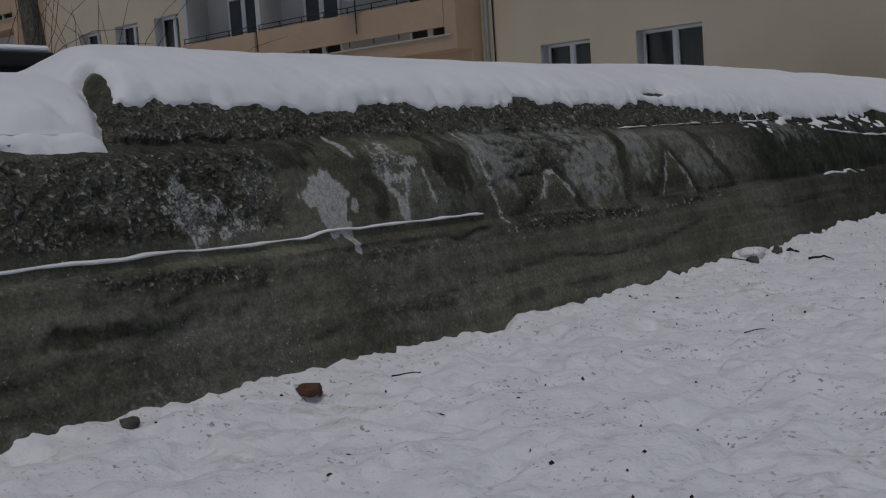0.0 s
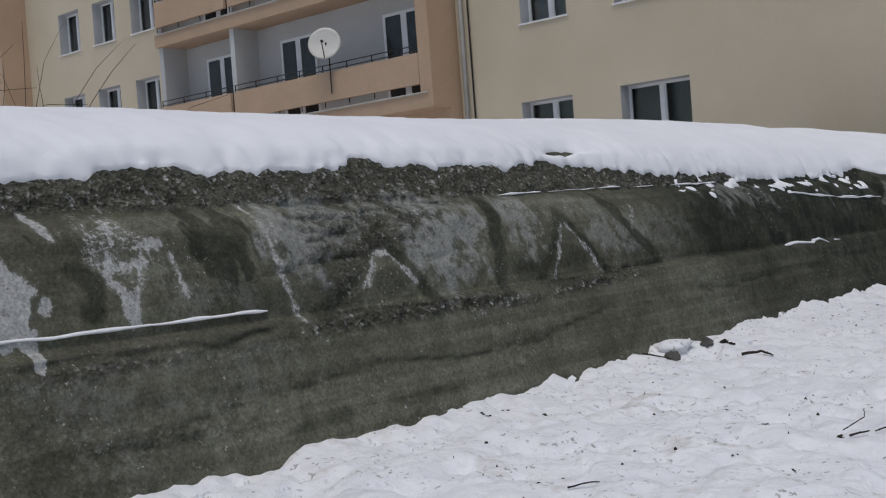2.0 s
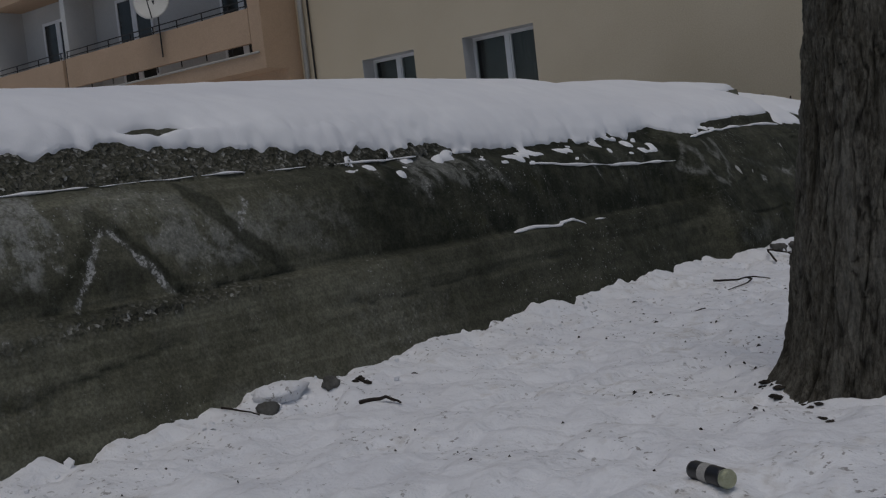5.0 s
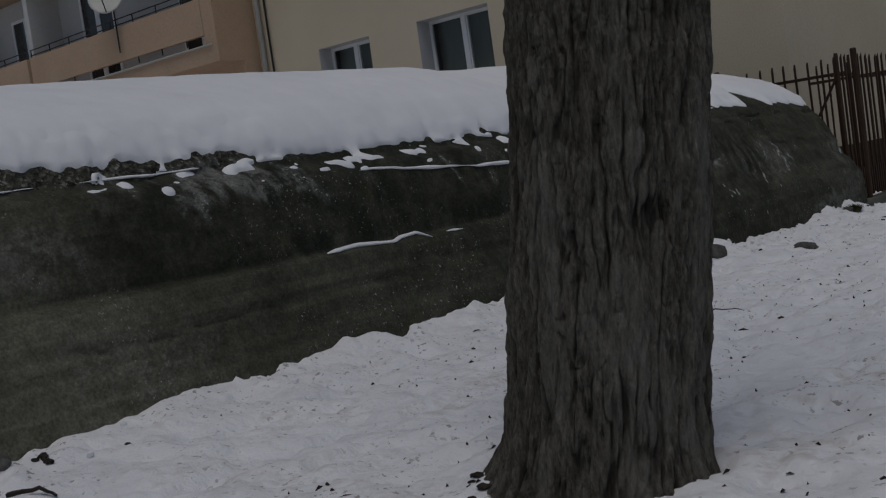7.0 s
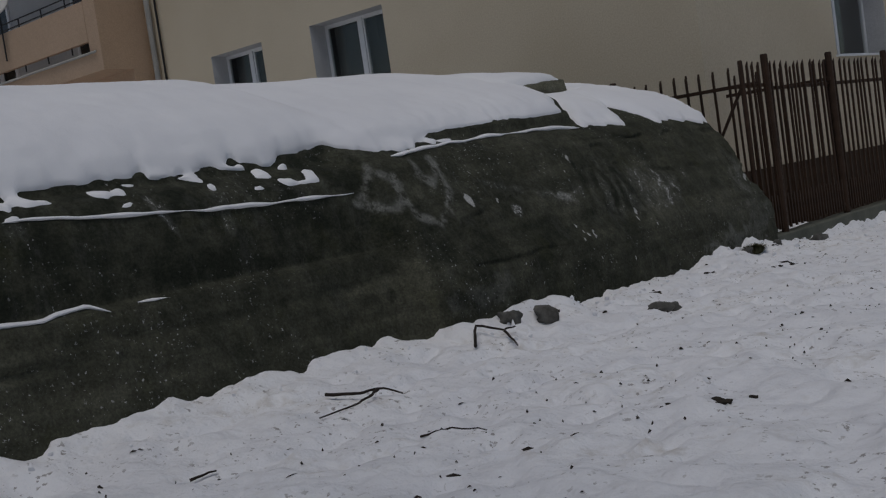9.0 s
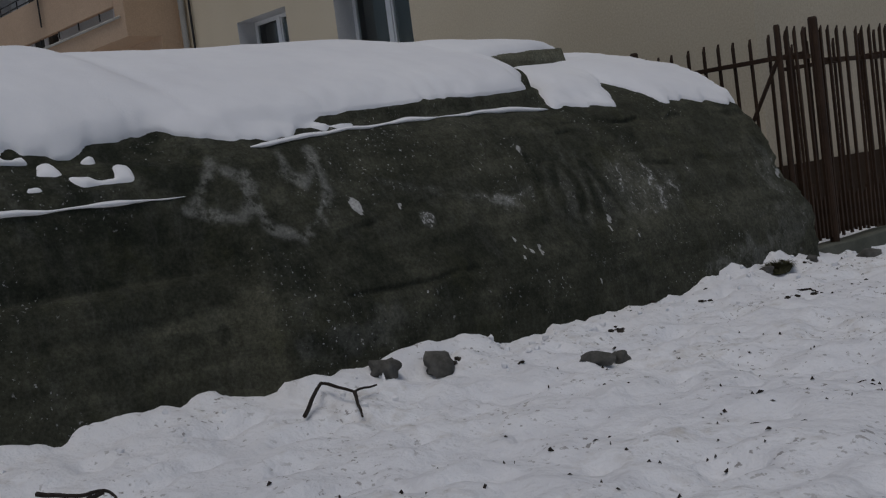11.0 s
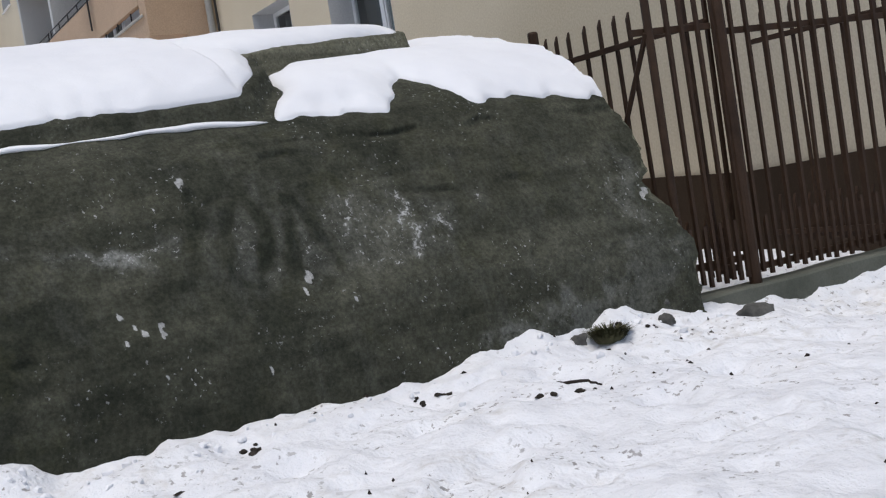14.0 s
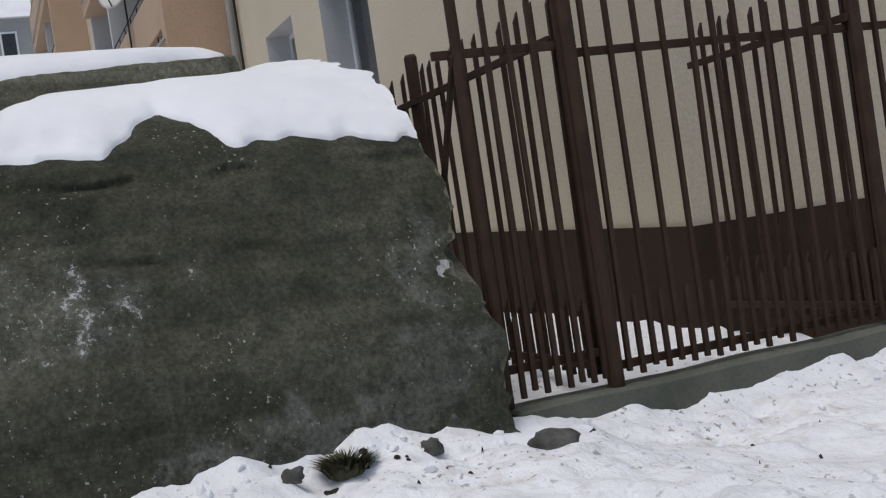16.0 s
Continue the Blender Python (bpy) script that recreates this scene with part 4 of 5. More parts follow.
# plinth, a little proud and uneven along its upper edge
pl = bmesh.new()
steps = [(-40, 0.95), (-12, 0.95), (-10.5, 0.90), (-8.2, 0.81), (-6.25, 0.735)]
for (xa, za), (xb, zb) in zip(steps, steps[1:]):
    v = [pl.verts.new(c) for c in ((xa, FACADE - 0.03, -0.5), (xb, FACADE - 0.03, -0.5), (xb, FACADE - 0.03, zb), (xa, FACADE - 0.03, za), (xb, FACADE + 0.2, zb), (xa, FACADE + 0.2, za))]
    pl.faces.new(v[:4])
    pl.faces.new((v[3], v[2], v[4], v[5]))
part("plinth", pl, PLINTH, building, "dark brown rendered plinth")
part("plinth", box(CORNER - 0.2, CORNER + 0.03, FACADE - 0.032, 46, -0.5, 0.735), PLINTH, building, "dark brown rendered plinth")
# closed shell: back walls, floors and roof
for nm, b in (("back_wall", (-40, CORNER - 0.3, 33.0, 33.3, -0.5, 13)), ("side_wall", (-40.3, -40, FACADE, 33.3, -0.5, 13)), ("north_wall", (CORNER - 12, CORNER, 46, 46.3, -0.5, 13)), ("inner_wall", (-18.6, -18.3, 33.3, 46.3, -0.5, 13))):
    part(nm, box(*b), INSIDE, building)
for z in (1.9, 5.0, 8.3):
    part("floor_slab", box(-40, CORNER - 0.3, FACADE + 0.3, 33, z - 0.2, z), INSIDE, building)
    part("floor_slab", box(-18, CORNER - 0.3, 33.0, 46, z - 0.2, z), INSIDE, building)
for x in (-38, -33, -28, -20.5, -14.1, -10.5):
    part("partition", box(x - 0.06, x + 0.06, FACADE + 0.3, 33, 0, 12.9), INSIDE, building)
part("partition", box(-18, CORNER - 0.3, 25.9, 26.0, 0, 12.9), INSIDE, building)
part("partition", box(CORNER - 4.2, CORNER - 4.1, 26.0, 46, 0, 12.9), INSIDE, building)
part("roof", box(-40.4, CORNER + 0.3, FACADE - 0.3, 33.5, 13, 13.3), FARWALL, building)
part("roof", box(-18.8, CORNER + 0.3, 33.5, 46.5, 13, 13.3), FARWALL, building)
# downpipe in the corner by the balconies
part("downpipe", tube([(-17.83, FACADE - 0.09, 0), (-17.83, FACADE - 0.09, 13)], 0.06, 10), PIPE, building, "grey rainwater downpipe", True)
part("downpipe", tube([(-17.62, FACADE - 0.05, 0), (-17.62, FACADE - 0.05, 13)], 0.022, 8), DARKMETAL, building, "thin dark conductor", True)
part("vent_box", box(CORNER, CORNER + 0.08, 31.0, 31.22, 3.2, 3.75, 0.01), PIPE, building)


def balcony_bay(x0, x1, fins):
    """A bay of loggias: base, floor slabs, peach parapets with a gap below, railing, fins and a pale back wall."""
    front, back = 22.1, FACADE + 0.9
    part("bay_base", box(x0, x1, 22.75, FACADE - 0.004, -0.5, 4.20), PEACH, building, "peach rendered wall under the balconies")
    for z in (4.6, 7.85, 11.1):
        part("balcony_slab", box(x0, x1, front, FACADE - 0.004, z - 0.40, z), PEACH, building)
        part("drip_pipe", tube([(x0 + 0.1, front - 0.035, z - 0.03), (x1 - 0.15, front - 0.035, z - 0.03)], 0.026, 8), PIPE, building, "grey pipe along the slab edge", True)
        cuts = [x0, *fins, x1]
        for a, b in zip(cuts, cuts[1:]):
            part("parapet", box(a + 0.08, b - (0.42 if b == x1 else 0.08), front, front + 0.1, z + 0.20, z + 0.98, 0.008), PEACH, building, "peach parapet panel")
            for h in (1.04, 1.17):
                part("rail", tube([(a + 0.08, front + 0.05, z + h), (b - 0.1, front + 0.05, z + h)], 0.014, 6), DARKMETAL, building, "thin dark handrail")
            n = max(2, int((b - a) / 0.9))
            for k in range(n + 1):
                x = a + 0.12 + (b - a - 0.3) * k / n
                part("baluster", box(x - 0.012, x + 0.012, front + 0.04, front + 0.06, z + 0.06, z + 1.17), DARKMETAL, building)
    part("corner_pier", box(x1 - 0.40, x1 - 0.003, front + 0.003, FACADE - 0.004, 4.6, 13), PEACH, building, "peach side wall of the balconies")
    for x in (x0 + 0.1, *fins):
        part("fin", box(x - 0.1, x + 0.1, front + 0.15, FACADE - 0.004, 4.6, 13), LOGGIA, building, "pale grey wall between balconies")
    part("loggia_back", box(x0, x1 - 0.4, FACADE - 0.06, FACADE - 0.004, 4.6, 13), LOGGIA, building, "pale grey balcony rear wall")
    for z in (4.6, 7.85):
        cuts = [x0, *fins, x1 - 0.4]
        for a, b in zip(cuts, cuts[1:]):
            for u in (-23.9, -19.75) if a == -25.8 else ((a + b) / 2 + 0.2,):
                lp = lambda uu, v, d: (uu, FACADE - 0.06 + d, v)
                d = empty("balcony_door")
                d.parent = building
                part("door_frame", join(frame_box(lp, u - 0.75, u + 0.75, z + 2.28, z + 2.36, -0.05, -0.002), frame_box(lp, u - 0.75, u - 0.67, z + 0.1, z + 2.28, -0.05, -0.002), frame_box(lp, u + 0.67, u + 0.75, z + 0.1, z + 2.28, -0.05, -0.002), frame_box(lp, u - 0.1, u + 0.1, z + 0.1, z + 2.28, -0.05, -0.002)), PVC, d)
                for a2, b2 in ((u - 0.67, u - 0.1), (u + 0.1, u + 0.67)):
                    part("dark_pane", frame_box(lp, a2, b2, z + 0.1, z + 2.28, -0.03, -0.004), DARKGLASS, d)


DARKGLASS = mottled("dark_glazing", (0.02, 0.022, 0.022), (0.045, 0.047, 0.047), 1.5, 0.08, 10, 0.0002)
balcony_bay(-29.4, -18.05, [-25.8])
balcony_bay(-50.0, -39.0, [-44.5])


def satellite_dish(at, aim, r):
    ob = empty("satellite_dish", at, "off-white round satellite dish on a thin mast", "satellite dish")
    turn = Vector(aim).to_track_quat("Z", "Y").to_matrix().to_4x4()
    bm = bmesh.new()
    rings, n = 7, 28
    last = None
    for side in (0, 1):
        layer = []
        for i in range(rings + 1):
            rr = r * i / rings
            z = 0.16 * r * (i / rings) ** 2 - side * 0.02
            layer.append([bm.verts.new((rr * math.cos(2 * math.pi * k / n), rr * math.sin(2 * math.pi * k / n), z)) for k in range(n)] if i else [bm.verts.new((0, 0, -side * 0.02))])
        for i in range(rings):
            for k in range(n):
                a = layer[i]
                b = layer[i + 1]
                q = (a[0], b[k], b[(k + 1) % n]) if i == 0 else (a[k], b[k], b[(k + 1) % n], a[(k + 1) % n])
                bm.faces.new(q if side == 0 else q[::-1])
        if last:
            for k in range(n):
                bm.faces.new((last[-1][(k + 1) % n], last[-1][k], layer[-1][k], layer[-1][(k + 1) % n]))
        last = layer
    bm.transform(turn)
    part("reflector", bm, DISH, ob, shade=True)
    tip = turn @ Vector((0, -0.15 * r, 0.85 * r))
    part("feed_arm", tube([turn @ Vector((0, -0.95 * r, 0.12 * r)), tip], 0.014, 6), DARKMETAL, ob)
    part("receiver", tube([tip, tip + (turn @ Vector((0, 0.04, -0.12)) - Vector((0, 0, 0)))], 0.035, 8), DARKMETAL, ob)
    part("mast", tube([(0, 0.12, -1.30), (0, 0.12, 0.05)], 0.018, 8), DARKMETAL, ob)
    part("bracket", box(-0.04, 0.04, 0.0, 0.16, -0.06, 0.04), DARKMETAL, ob)
    return ob


satellite_dish((-21.55, 21.92, 6.28), (0.55, -0.83, 0.25), 0.44)


# ---------------------------------------------------------------- steel fence on its kerb
def picket_mesh(h):
    bm = box(-0.0115, 0.0115, -0.0115, 0.0115, 0, h)
    for v in bm.verts:
        if v.co.z > h / 2 and v.co.y > 0:
            v.co.z -= 0.05
    me = bpy.data.meshes.new("picket")
    bm.to_mesh(me)
    bm.free()
    me.materials.append(FENCE)
    return me


PICKET = picket_mesh(1.78)
SHORT_PICKET = picket_mesh(0.37)


def fence_run(a, b, posts, z_bottom, rails, picket_gap, label, first=0.08, tall=1.90, post_r=0.04, dense=0.0):
    """A run of steel fence from a to b (plan), with round-capped posts at the given distances."""
    a, b = Vector((*a, 0)), Vector((*b, 0))
    along = (b - a).normalized()
    length = (b - a).length
    side = Vector((-along.y, along.x, 0))
    ob = empty("steel_fence", (a.x, a.y, z_bottom), label, "fence")
    ang = math.atan2(along.y, along.x)
    for s in posts:
        p = along * s
        bm = tube([p, p + Vector((0, 0, tall)), p + Vector((0, 0, tall + 0.015))], [post_r, post_r, post_r * 0.8], 12)
        part("post", bm, FENCE, ob, shade=False)
    for z, (s0, s1) in rails:
        bm = box(s0, s1, -0.012 + 0.03, 0.012 + 0.03, z - 0.02 - z_bottom, z + 0.02 - z_bottom, 0.003)
        bm.transform(Matrix.Rotation(ang, 4, "Z"))
        part("rail", bm, FENCE, ob)
    s = first
    k = 0
    while s < length:
        if all(abs(s - p) > 0.05 for p in posts):
            pk = new("picket", PICKET)
            pk.parent = ob
            p = along * s
            pk.matrix_basis = pose(p.x, p.y, 0.055 + 0.008 * math.sin(7.3 * s), random.uniform(-.5, .5), random.uniform(-.5, .5), math.degrees(ang))
        if s + picket_gap / 2 < min(length, dense) and all(abs(s + picket_gap / 2 - q) > 0.05 for q in posts):
            pk = new("short_picket", SHORT_PICKET)
            pk.parent = ob
            p = along * (s + picket_gap / 2)
            pk.matrix_basis = pose(p.x, p.y, 0.035 + 0.006 * math.sin(5.1 * s), random.uniform(-.5, .5), random.uniform(-.5, .5), math.degrees(ang))
        s += picket_gap
    return ob


fence_run((-4.66, 21.54), (-4.60, 36.0), [0.0, 1.68, 3.42, 5.2, 7.0, 8.8, 10.6, 12.4, 14.2], 0.13, [(1.68, (0, 14.4)), (0.22, (0, 14.4))], 0.145, "rust-brown steel picket fence on a concrete kerb", dense=9.0)
fence_run((-4.66, 21.50), (-9.5, 21.58), [1.90, 4.7], 0.13, [(1.75, (0.04, 4.8)), (0.24, (0.04, 4.8))], 0.17, "rust-brown steel picket fence running behind the shelter", dense=2.4)
fence_run((-4.62, 23.20), (-5.95, 23.14), [], 0.13, [(1.73, (0.02, 1.33)), (0.24, (0.02, 1.33))], 0.14, "short rust-brown fence panel closing the yard", tall=1.85, dense=3.0)
gate = fence_run((-4.67, 20.93), (-4.66, 21.50), [0.06], 0.13, [(1.72, (-0.05, 0.56)), (0.30, (0.0, 0.56))], 0.12, "narrow rust-brown infill panel with a diagonal brace", tall=1.84, post_r=0.026, dense=1.0)
part("brace", tube([(0.0, 0.04, 1.58), (-0.42, 0.05, 0.90)], 0.017, 6), FENCE, gate, "slanting steel brace")
kerb = bmesh.new()
kerb = box(-4.78, -4.56, 20.98, 36.0, -0.4, 0.135, 0.012)
bmesh.ops.subdivide_edges(kerb, edges=[e for e in kerb.edges if abs(e.verts[0].co.y - e.verts[1].co.y) > 5], cuts=120)
for v in kerb.verts:
    n = noise.noise(v.co * 1.7) * 0.02
    v.co.x += n
    v.co.z += noise.noise(v.co * 2.3 + Vector((5, 0, 0))) * 0.012
tagged(part("kerb", kerb, KERB), "weathered grey concrete kerb carrying the fence", "kerb", kind="structure")


# ---------------------------------------------------------------- trees
def big_tree():
    ob = empty("tree", (-1.666, 10.783, 0), "thick old tree trunk with furrowed grey-brown bark", "tree")
    zs = np.concatenate([np.linspace(-0.15, 0.3, 40), np.arange(0.31, 2.5, 0.008), np.linspace(2.52, 4.2, 50)])
    th = np.linspace(0, 2 * np.pi, 761)
    T, H = np.meshgrid(th, zs, indexing="ij")
    C, S = np.cos(T), np.sin(T)
    R = 0.386 - 0.008 * H + (0.05 + 0.12 * np.clip(np.cos(T - 3.42), 0, 1) ** 2 + 0.03 * np.cos(3 * T + 0.6)) * np.exp(-np.clip(H, 0, None) / 0.10)
    R = R + 0.020 * fbm(C * 1.5 + 5, S * 1.5 + 5, H * 0.7, 3)
    w1, w2 = 0.11 * fbm(C * 5 + 3, S * 5 + 3, H * 4.0, 4), 0.11 * fbm(C * 5 + 13, S * 5 + 7, H * 4.0, 4)
    # long furrows, side furrows between the plates, and cross breaks
    long_f = np.exp(-(vnoise((C + w1) * 10.0 + 20, (S + w2) * 10.0 + 20, H * 2.6) / 0.15) ** 2)
    side_f = np.exp(-(vnoise((C + w1) * 19.0 + 30, (S + w2) * 19.0 + 30, H * 6.5) / 0.20) ** 2) * smooth(vnoise(C * 6 + 9, S * 6 + 9, H * 3.0), -0.35, 0.25)
    cross_f = np.exp(-(vnoise((C + w1) * 10.0 + 40, (S + w2) * 10.0 + 40, H * 17.0) / 0.10) ** 2) * smooth(vnoise(C * 8 + 2, S * 8 + 2, H * 6.0), 0.0, 0.4)
    long_f = long_f * smooth(vnoise(C * 6 + 17, S * 6 + 17, H * 3.2), -0.35, 0.2)
    R = R - 0.015 * long_f - 0.009 * side_f - 0.006 * cross_f + 0.026 * fbm(C * 13 + 9, S * 13 + 9, H * 6, 5) + 0.014 * fbm(C * 34 + 9, S * 34 + 9, H * 14, 3)
    # how dark the recesses are painted; the relief itself is in R
    furrow_shade = np.clip((0.8 * long_f + 0.6 * side_f + 0.45 * cross_f) * (0.75 + 0.9 * fbm(C * 20 + 4, S * 20 + 4, H * 9, 3)) - 0.5 * fbm(C * 13 + 9, S * 13 + 9, H * 6, 5), 0, 1)
    R[-1], furrow_shade[-1] = R[0], furrow_shade[0]
    P = np.stack([R * C + 0.02 * np.sin(H * 1.3) + 0.095 * H, R * S + 0.075 * H, H], -1)
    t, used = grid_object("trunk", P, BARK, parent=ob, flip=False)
    layer = t.data.attributes.new("furrow_shade", "FLOAT", "POINT")
    layer.data.foreach_set("value", furrow_shade.reshape(-1)[used].astype(np.float32))
    rng = random.Random(4)
    for k in range(5):
        a = k * 1.3 + 0.4
        p = Vector((0.12 * math.cos(a) + 0.39, 0.12 * math.sin(a) + 0.31, 4.1))
        pts, rad = [p], [0.14]
        d = Vector((math.cos(a) * 0.5, math.sin(a) * 0.5, 1)).normalized()
        for i in range(6):
            d = (d + Vector((rng.uniform(-.2, .2), rng.uniform(-.2, .2), rng.uniform(-.05, .1)))).normalized()
            p = p + d * 0.7
            pts.append(p)
            rad.append(0.14 * (1 - (i + 1) / 7))
        part("limb", tube(pts, rad, 9, 0.05, k), BARK, ob, shade=True)


def young_tree():
    ob = empty("young_tree", (-1.59, 18.93, 0), "slim young tree with a straight knotty grey stem", "tree")
    zs = np.linspace(-0.1, 3.2, 90)
    th = np.linspace(0, 2 * np.pi, 25)
    T, H = np.meshgrid(th, zs, indexing="ij")
    R = 0.034 - 0.003 * H + 0.02 * np.exp(-np.clip(H, 0, None) / 0.08) + 0.003 * fbm(np.cos(T) * 2 + 4, np.sin(T) * 2 + 4, H * 5, 3)
    for z, a, s in ((0.62, 0.2, 0.014), (1.08, -0.6, 0.018), (1.34, -2.2, 0.014), (0.35, 2.0, 0.012), (0.80, -1.4, 0.012), (1.22, 2.6, 0.012)):
        R = R + s * np.exp(-((H - z) / 0.03) ** 2) * np.clip(np.cos(T - a), 0, 1)
    R[-1] = R[0]
    P = np.stack([R * np.cos(T) + 0.012 * np.sin(H * 2.2) + 0.19 * H, R * np.sin(T) - 0.03 * H, H], -1)
    grid_object("stem", P, THINBARK, parent=ob)
    rng = random.Random(8)
    for k in range(7):
        z = 2.2 + 0.14 * k
        a = rng.uniform(0, 6.28)
        p = Vector((0.012 * math.sin(z * 2.2) + 0.19 * z, -0.03 * z, z))
        pts = [p]
        d = Vector((math.cos(a), math.sin(a), 0.9)).normalized()
        for i in range(5):
            d = (d + Vector((rng.uniform(-.2, .2), rng.uniform(-.2, .2), 0.1))).normalized()
            p = p + d * 0.2
            pts.append(p)
        part("branch", tube(pts, [0.014, 0.011, 0.009, 0.007, 0.005, 0.002], 6), THINBARK, ob)


def bare_tree(at, r, h, seed, label, spread=1.0, low=1.5):
    """A leafless tree: trunk, limbs, and a crown of many fine twigs."""
    ob = empty("bare_tree", at, label, "tree")
    rng = random.Random(seed)
    pts = [Vector((0.15 * math.sin(z * 0.7), 0.1 * math.cos(z * 0.5), z)) for z in np.linspace(-0.2, h, 9)]
    part("trunk", tube(pts, [r * (1.25 if i == 0 else 1 - 0.09 * i) for i in range(9)], 12, 0.06, seed), BARK, ob, shade=True)
    crown = bmesh.new()
    for k in range(16):
        z = low + (h - low) * k / 16
        a = k * 2.4 + rng.uniform(-.4, .4)
        p = Vector((0.15 * math.sin(z * 0.7), 0.1 * math.cos(z * 0.5), z))
        d = Vector((math.cos(a), math.sin(a), rng.uniform(0.2, 0.8))).normalized()
        limb = [p]
        for i in range(6):
            d = (d + Vector((rng.uniform(-.25, .25), rng.uniform(-.25, .25), rng.uniform(-.1, .2)))).normalized()
            p = p + d * 0.42 * spread
            limb.append(p)
            for j in range(5):
                q, e = p, (d + Vector((rng.uniform(-1, 1), rng.uniform(-1, 1), rng.uniform(-.5, 1)))).normalized()
                tw = [q]
                for s in range(4):
                    e = (e + Vector((rng.uniform(-.3, .3), rng.uniform(-.3, .3), rng.uniform(-.3, .2)))).normalized()
                    q = q + e * 0.2 * spread
                    tw.append(q)
                join(crown, tube(tw, [0.010, 0.008, 0.006, 0.005, 0.003], 3))
        part("limb", tube(limb, [r * 0.32 * (1 - i / 7.5) for i in range(7)], 6), BARK, ob)
    part("crown", crown, TWIG, ob, "fine bare twigs")


def bare_shrub(at, seed, n, h):
    ob = empty("bare_shrub", at, "leafless shrub of many thin stems", "shrub")
    rng = random.Random(seed)
    for k in range(n):
        p = Vector((rng.uniform(-.4, .4), rng.uniform(-.4, .4), 0))
        d = Vector((rng.uniform(-.35, .35), rng.uniform(-.35, .35), 1)).normalized()
        pts = [p]
        for i in range(8):
            d = (d + Vector((rng.uniform(-.2, .2), rng.uniform(-.2, .2), 0.03 - 0.05 * i))).normalized()
            p = p + d * h / 8
            pts.append(p)
        part("stem", tube(pts, [0.016, 0.014, 0.012, 0.010, 0.009, 0.007, 0.006, 0.005, 0.003], 4), TWIG, ob)


big_tree()
young_tree()
bare_tree((-19.45, 10.85, 0), 0.26, 11.0, 3, "dark bare tree behind the shelter", 1.0, 5.6)
bare_shrub((-18.9, 11.7, 0), 5, 30, 5.6)
bare_shrub((-19.6, 9.6, 0), 6, 26, 6.2)


# ---------------------------------------------------------------- far things
def far_house():
    ob = empty("far_house", (-75, 21, 0), "distant grey house with a snow-covered roof", "house")
    for nm, b, m in (("wall", (-4, 4, -9, 3.0, -1, 17.2), FARWALL),):
        part(nm, box(*b), m, ob)
    roof = bmesh.new()
    pts = [(-4.4, -9.4, 17.0), (4.4, -9.4, 17.0), (4.4, 3.4, 17.0), (-4.4, 3.4, 17.0), (0, -9.4, 21), (0, 3.4, 21)]
    v = [roof.verts.new(p) for p in pts]
    for q in ((0, 1, 4), (1, 2, 5, 4), (2, 3, 5), (3, 0, 4, 5), (3, 2, 1, 0)):
        roof.faces.new([v[i] for i in q])
    part("roof", roof, SNOW_ROOF, ob, "snowy pitched roof")
    for y in (-7.5, -5, -2.5, 0.6):
        for z in (11.5, 14.6):
            w = part("window", box(4.0, 4.05, y, y + 1.0, z, z + 1.6), PVC, ob)
            part("pane", box(4.05, 4.07, y + 0.12, y + 0.88, z + 0.12, z + 1.48), DARKGLASS, w)


far_house()
shed = empty("shed", (-12.6, 3.3, 0), "low dark felt-roofed shed with snow on top", "shed")
part("wall", box(-1.2, 1.2, -5, 2.7, -0.2, 2.60), DARKROOF, shed)
part("roof", box(-1.35, 1.35, -5.1, 2.8, 2.60, 2.77, 0.02), DARKROOF, shed, "dark felt roof edge")
part("snow_cover", box(-1.3, 1.3, -5.05, 2.78, 2.77, 2.85, 0.03), SNOW_ROOF, shed, "snow on the shed roof")


# ---------------------------------------------------------------- loose things on the snow
def on_ground(x, y):
    return float(ground_height(np.array(x), np.array(y)))


def stone(x, y, sx, sy, sz, seed, mat=STONE, label="grey broken stone lying in the snow", name="stone", sink=0.35):
    bm = bmesh.new()
    bmesh.ops.create_icosphere(bm, subdivisions=3, radius=1.0)
    off = Vector((seed * 3.1, seed * 1.7, 0))
    for v in bm.verts:
        c = v.co.copy()
        k = max(abs(c.x), abs(c.y), abs(c.z)) ** 0.55
        r = 1 / k * (0.86 + 0.42 * noise.noise(c * 1.3 + off) + 0.16 * noise.noise(c * 3.1 + off) + 0.06 * noise.noise(c * 8 + off))
        v.co = Vector((c.x * sx * r, c.y * sy * r, c.z * sz * r))
    ob = part(name, bm, mat, shade=True)
    ob.matrix_world = pose(x, y, on_ground(x, y) + sz * (1 - 2 * sink), seed * 13 % 20 - 10, seed * 7 % 16 - 8, seed * 47 % 360)
    return tagged(ob, label, "stone", "stones along the wall")


for i, (x, y, a, b, c) in enumerate([(-4.56, 9.32, .085, .065, .055), (-4.50, 9.78, .08, .06, .05), (-4.27, 16.66, .15, .11, .08), (-4.37, 16.36, .12, .09, .07), (-3.70, 17.27, .12, .07, .045), (-3.70, 17.46, .09, .07, .05), (-4.62, 2.15, .09, .06, .035), (-4.52, 20.62, .10, .08, .06), (-4.0, 20.86, .13, .07, .07), (-4.55, 18.0, .06, .05, .03), (-4.30, 19.9, .07, .06, .04), (-4.25, 20.45, .06, .05, .04)]):
    stone(x, y, a * 0.8, b * 0.8, c * 0.9, i + 1, sink=0.36)
tagged(stone(-4.68, 9.50, .19, .13, .085, 17, SNOW_GROUND, "rounded clump of snow against the wall", "snow_clump", 0.46), category="snow")
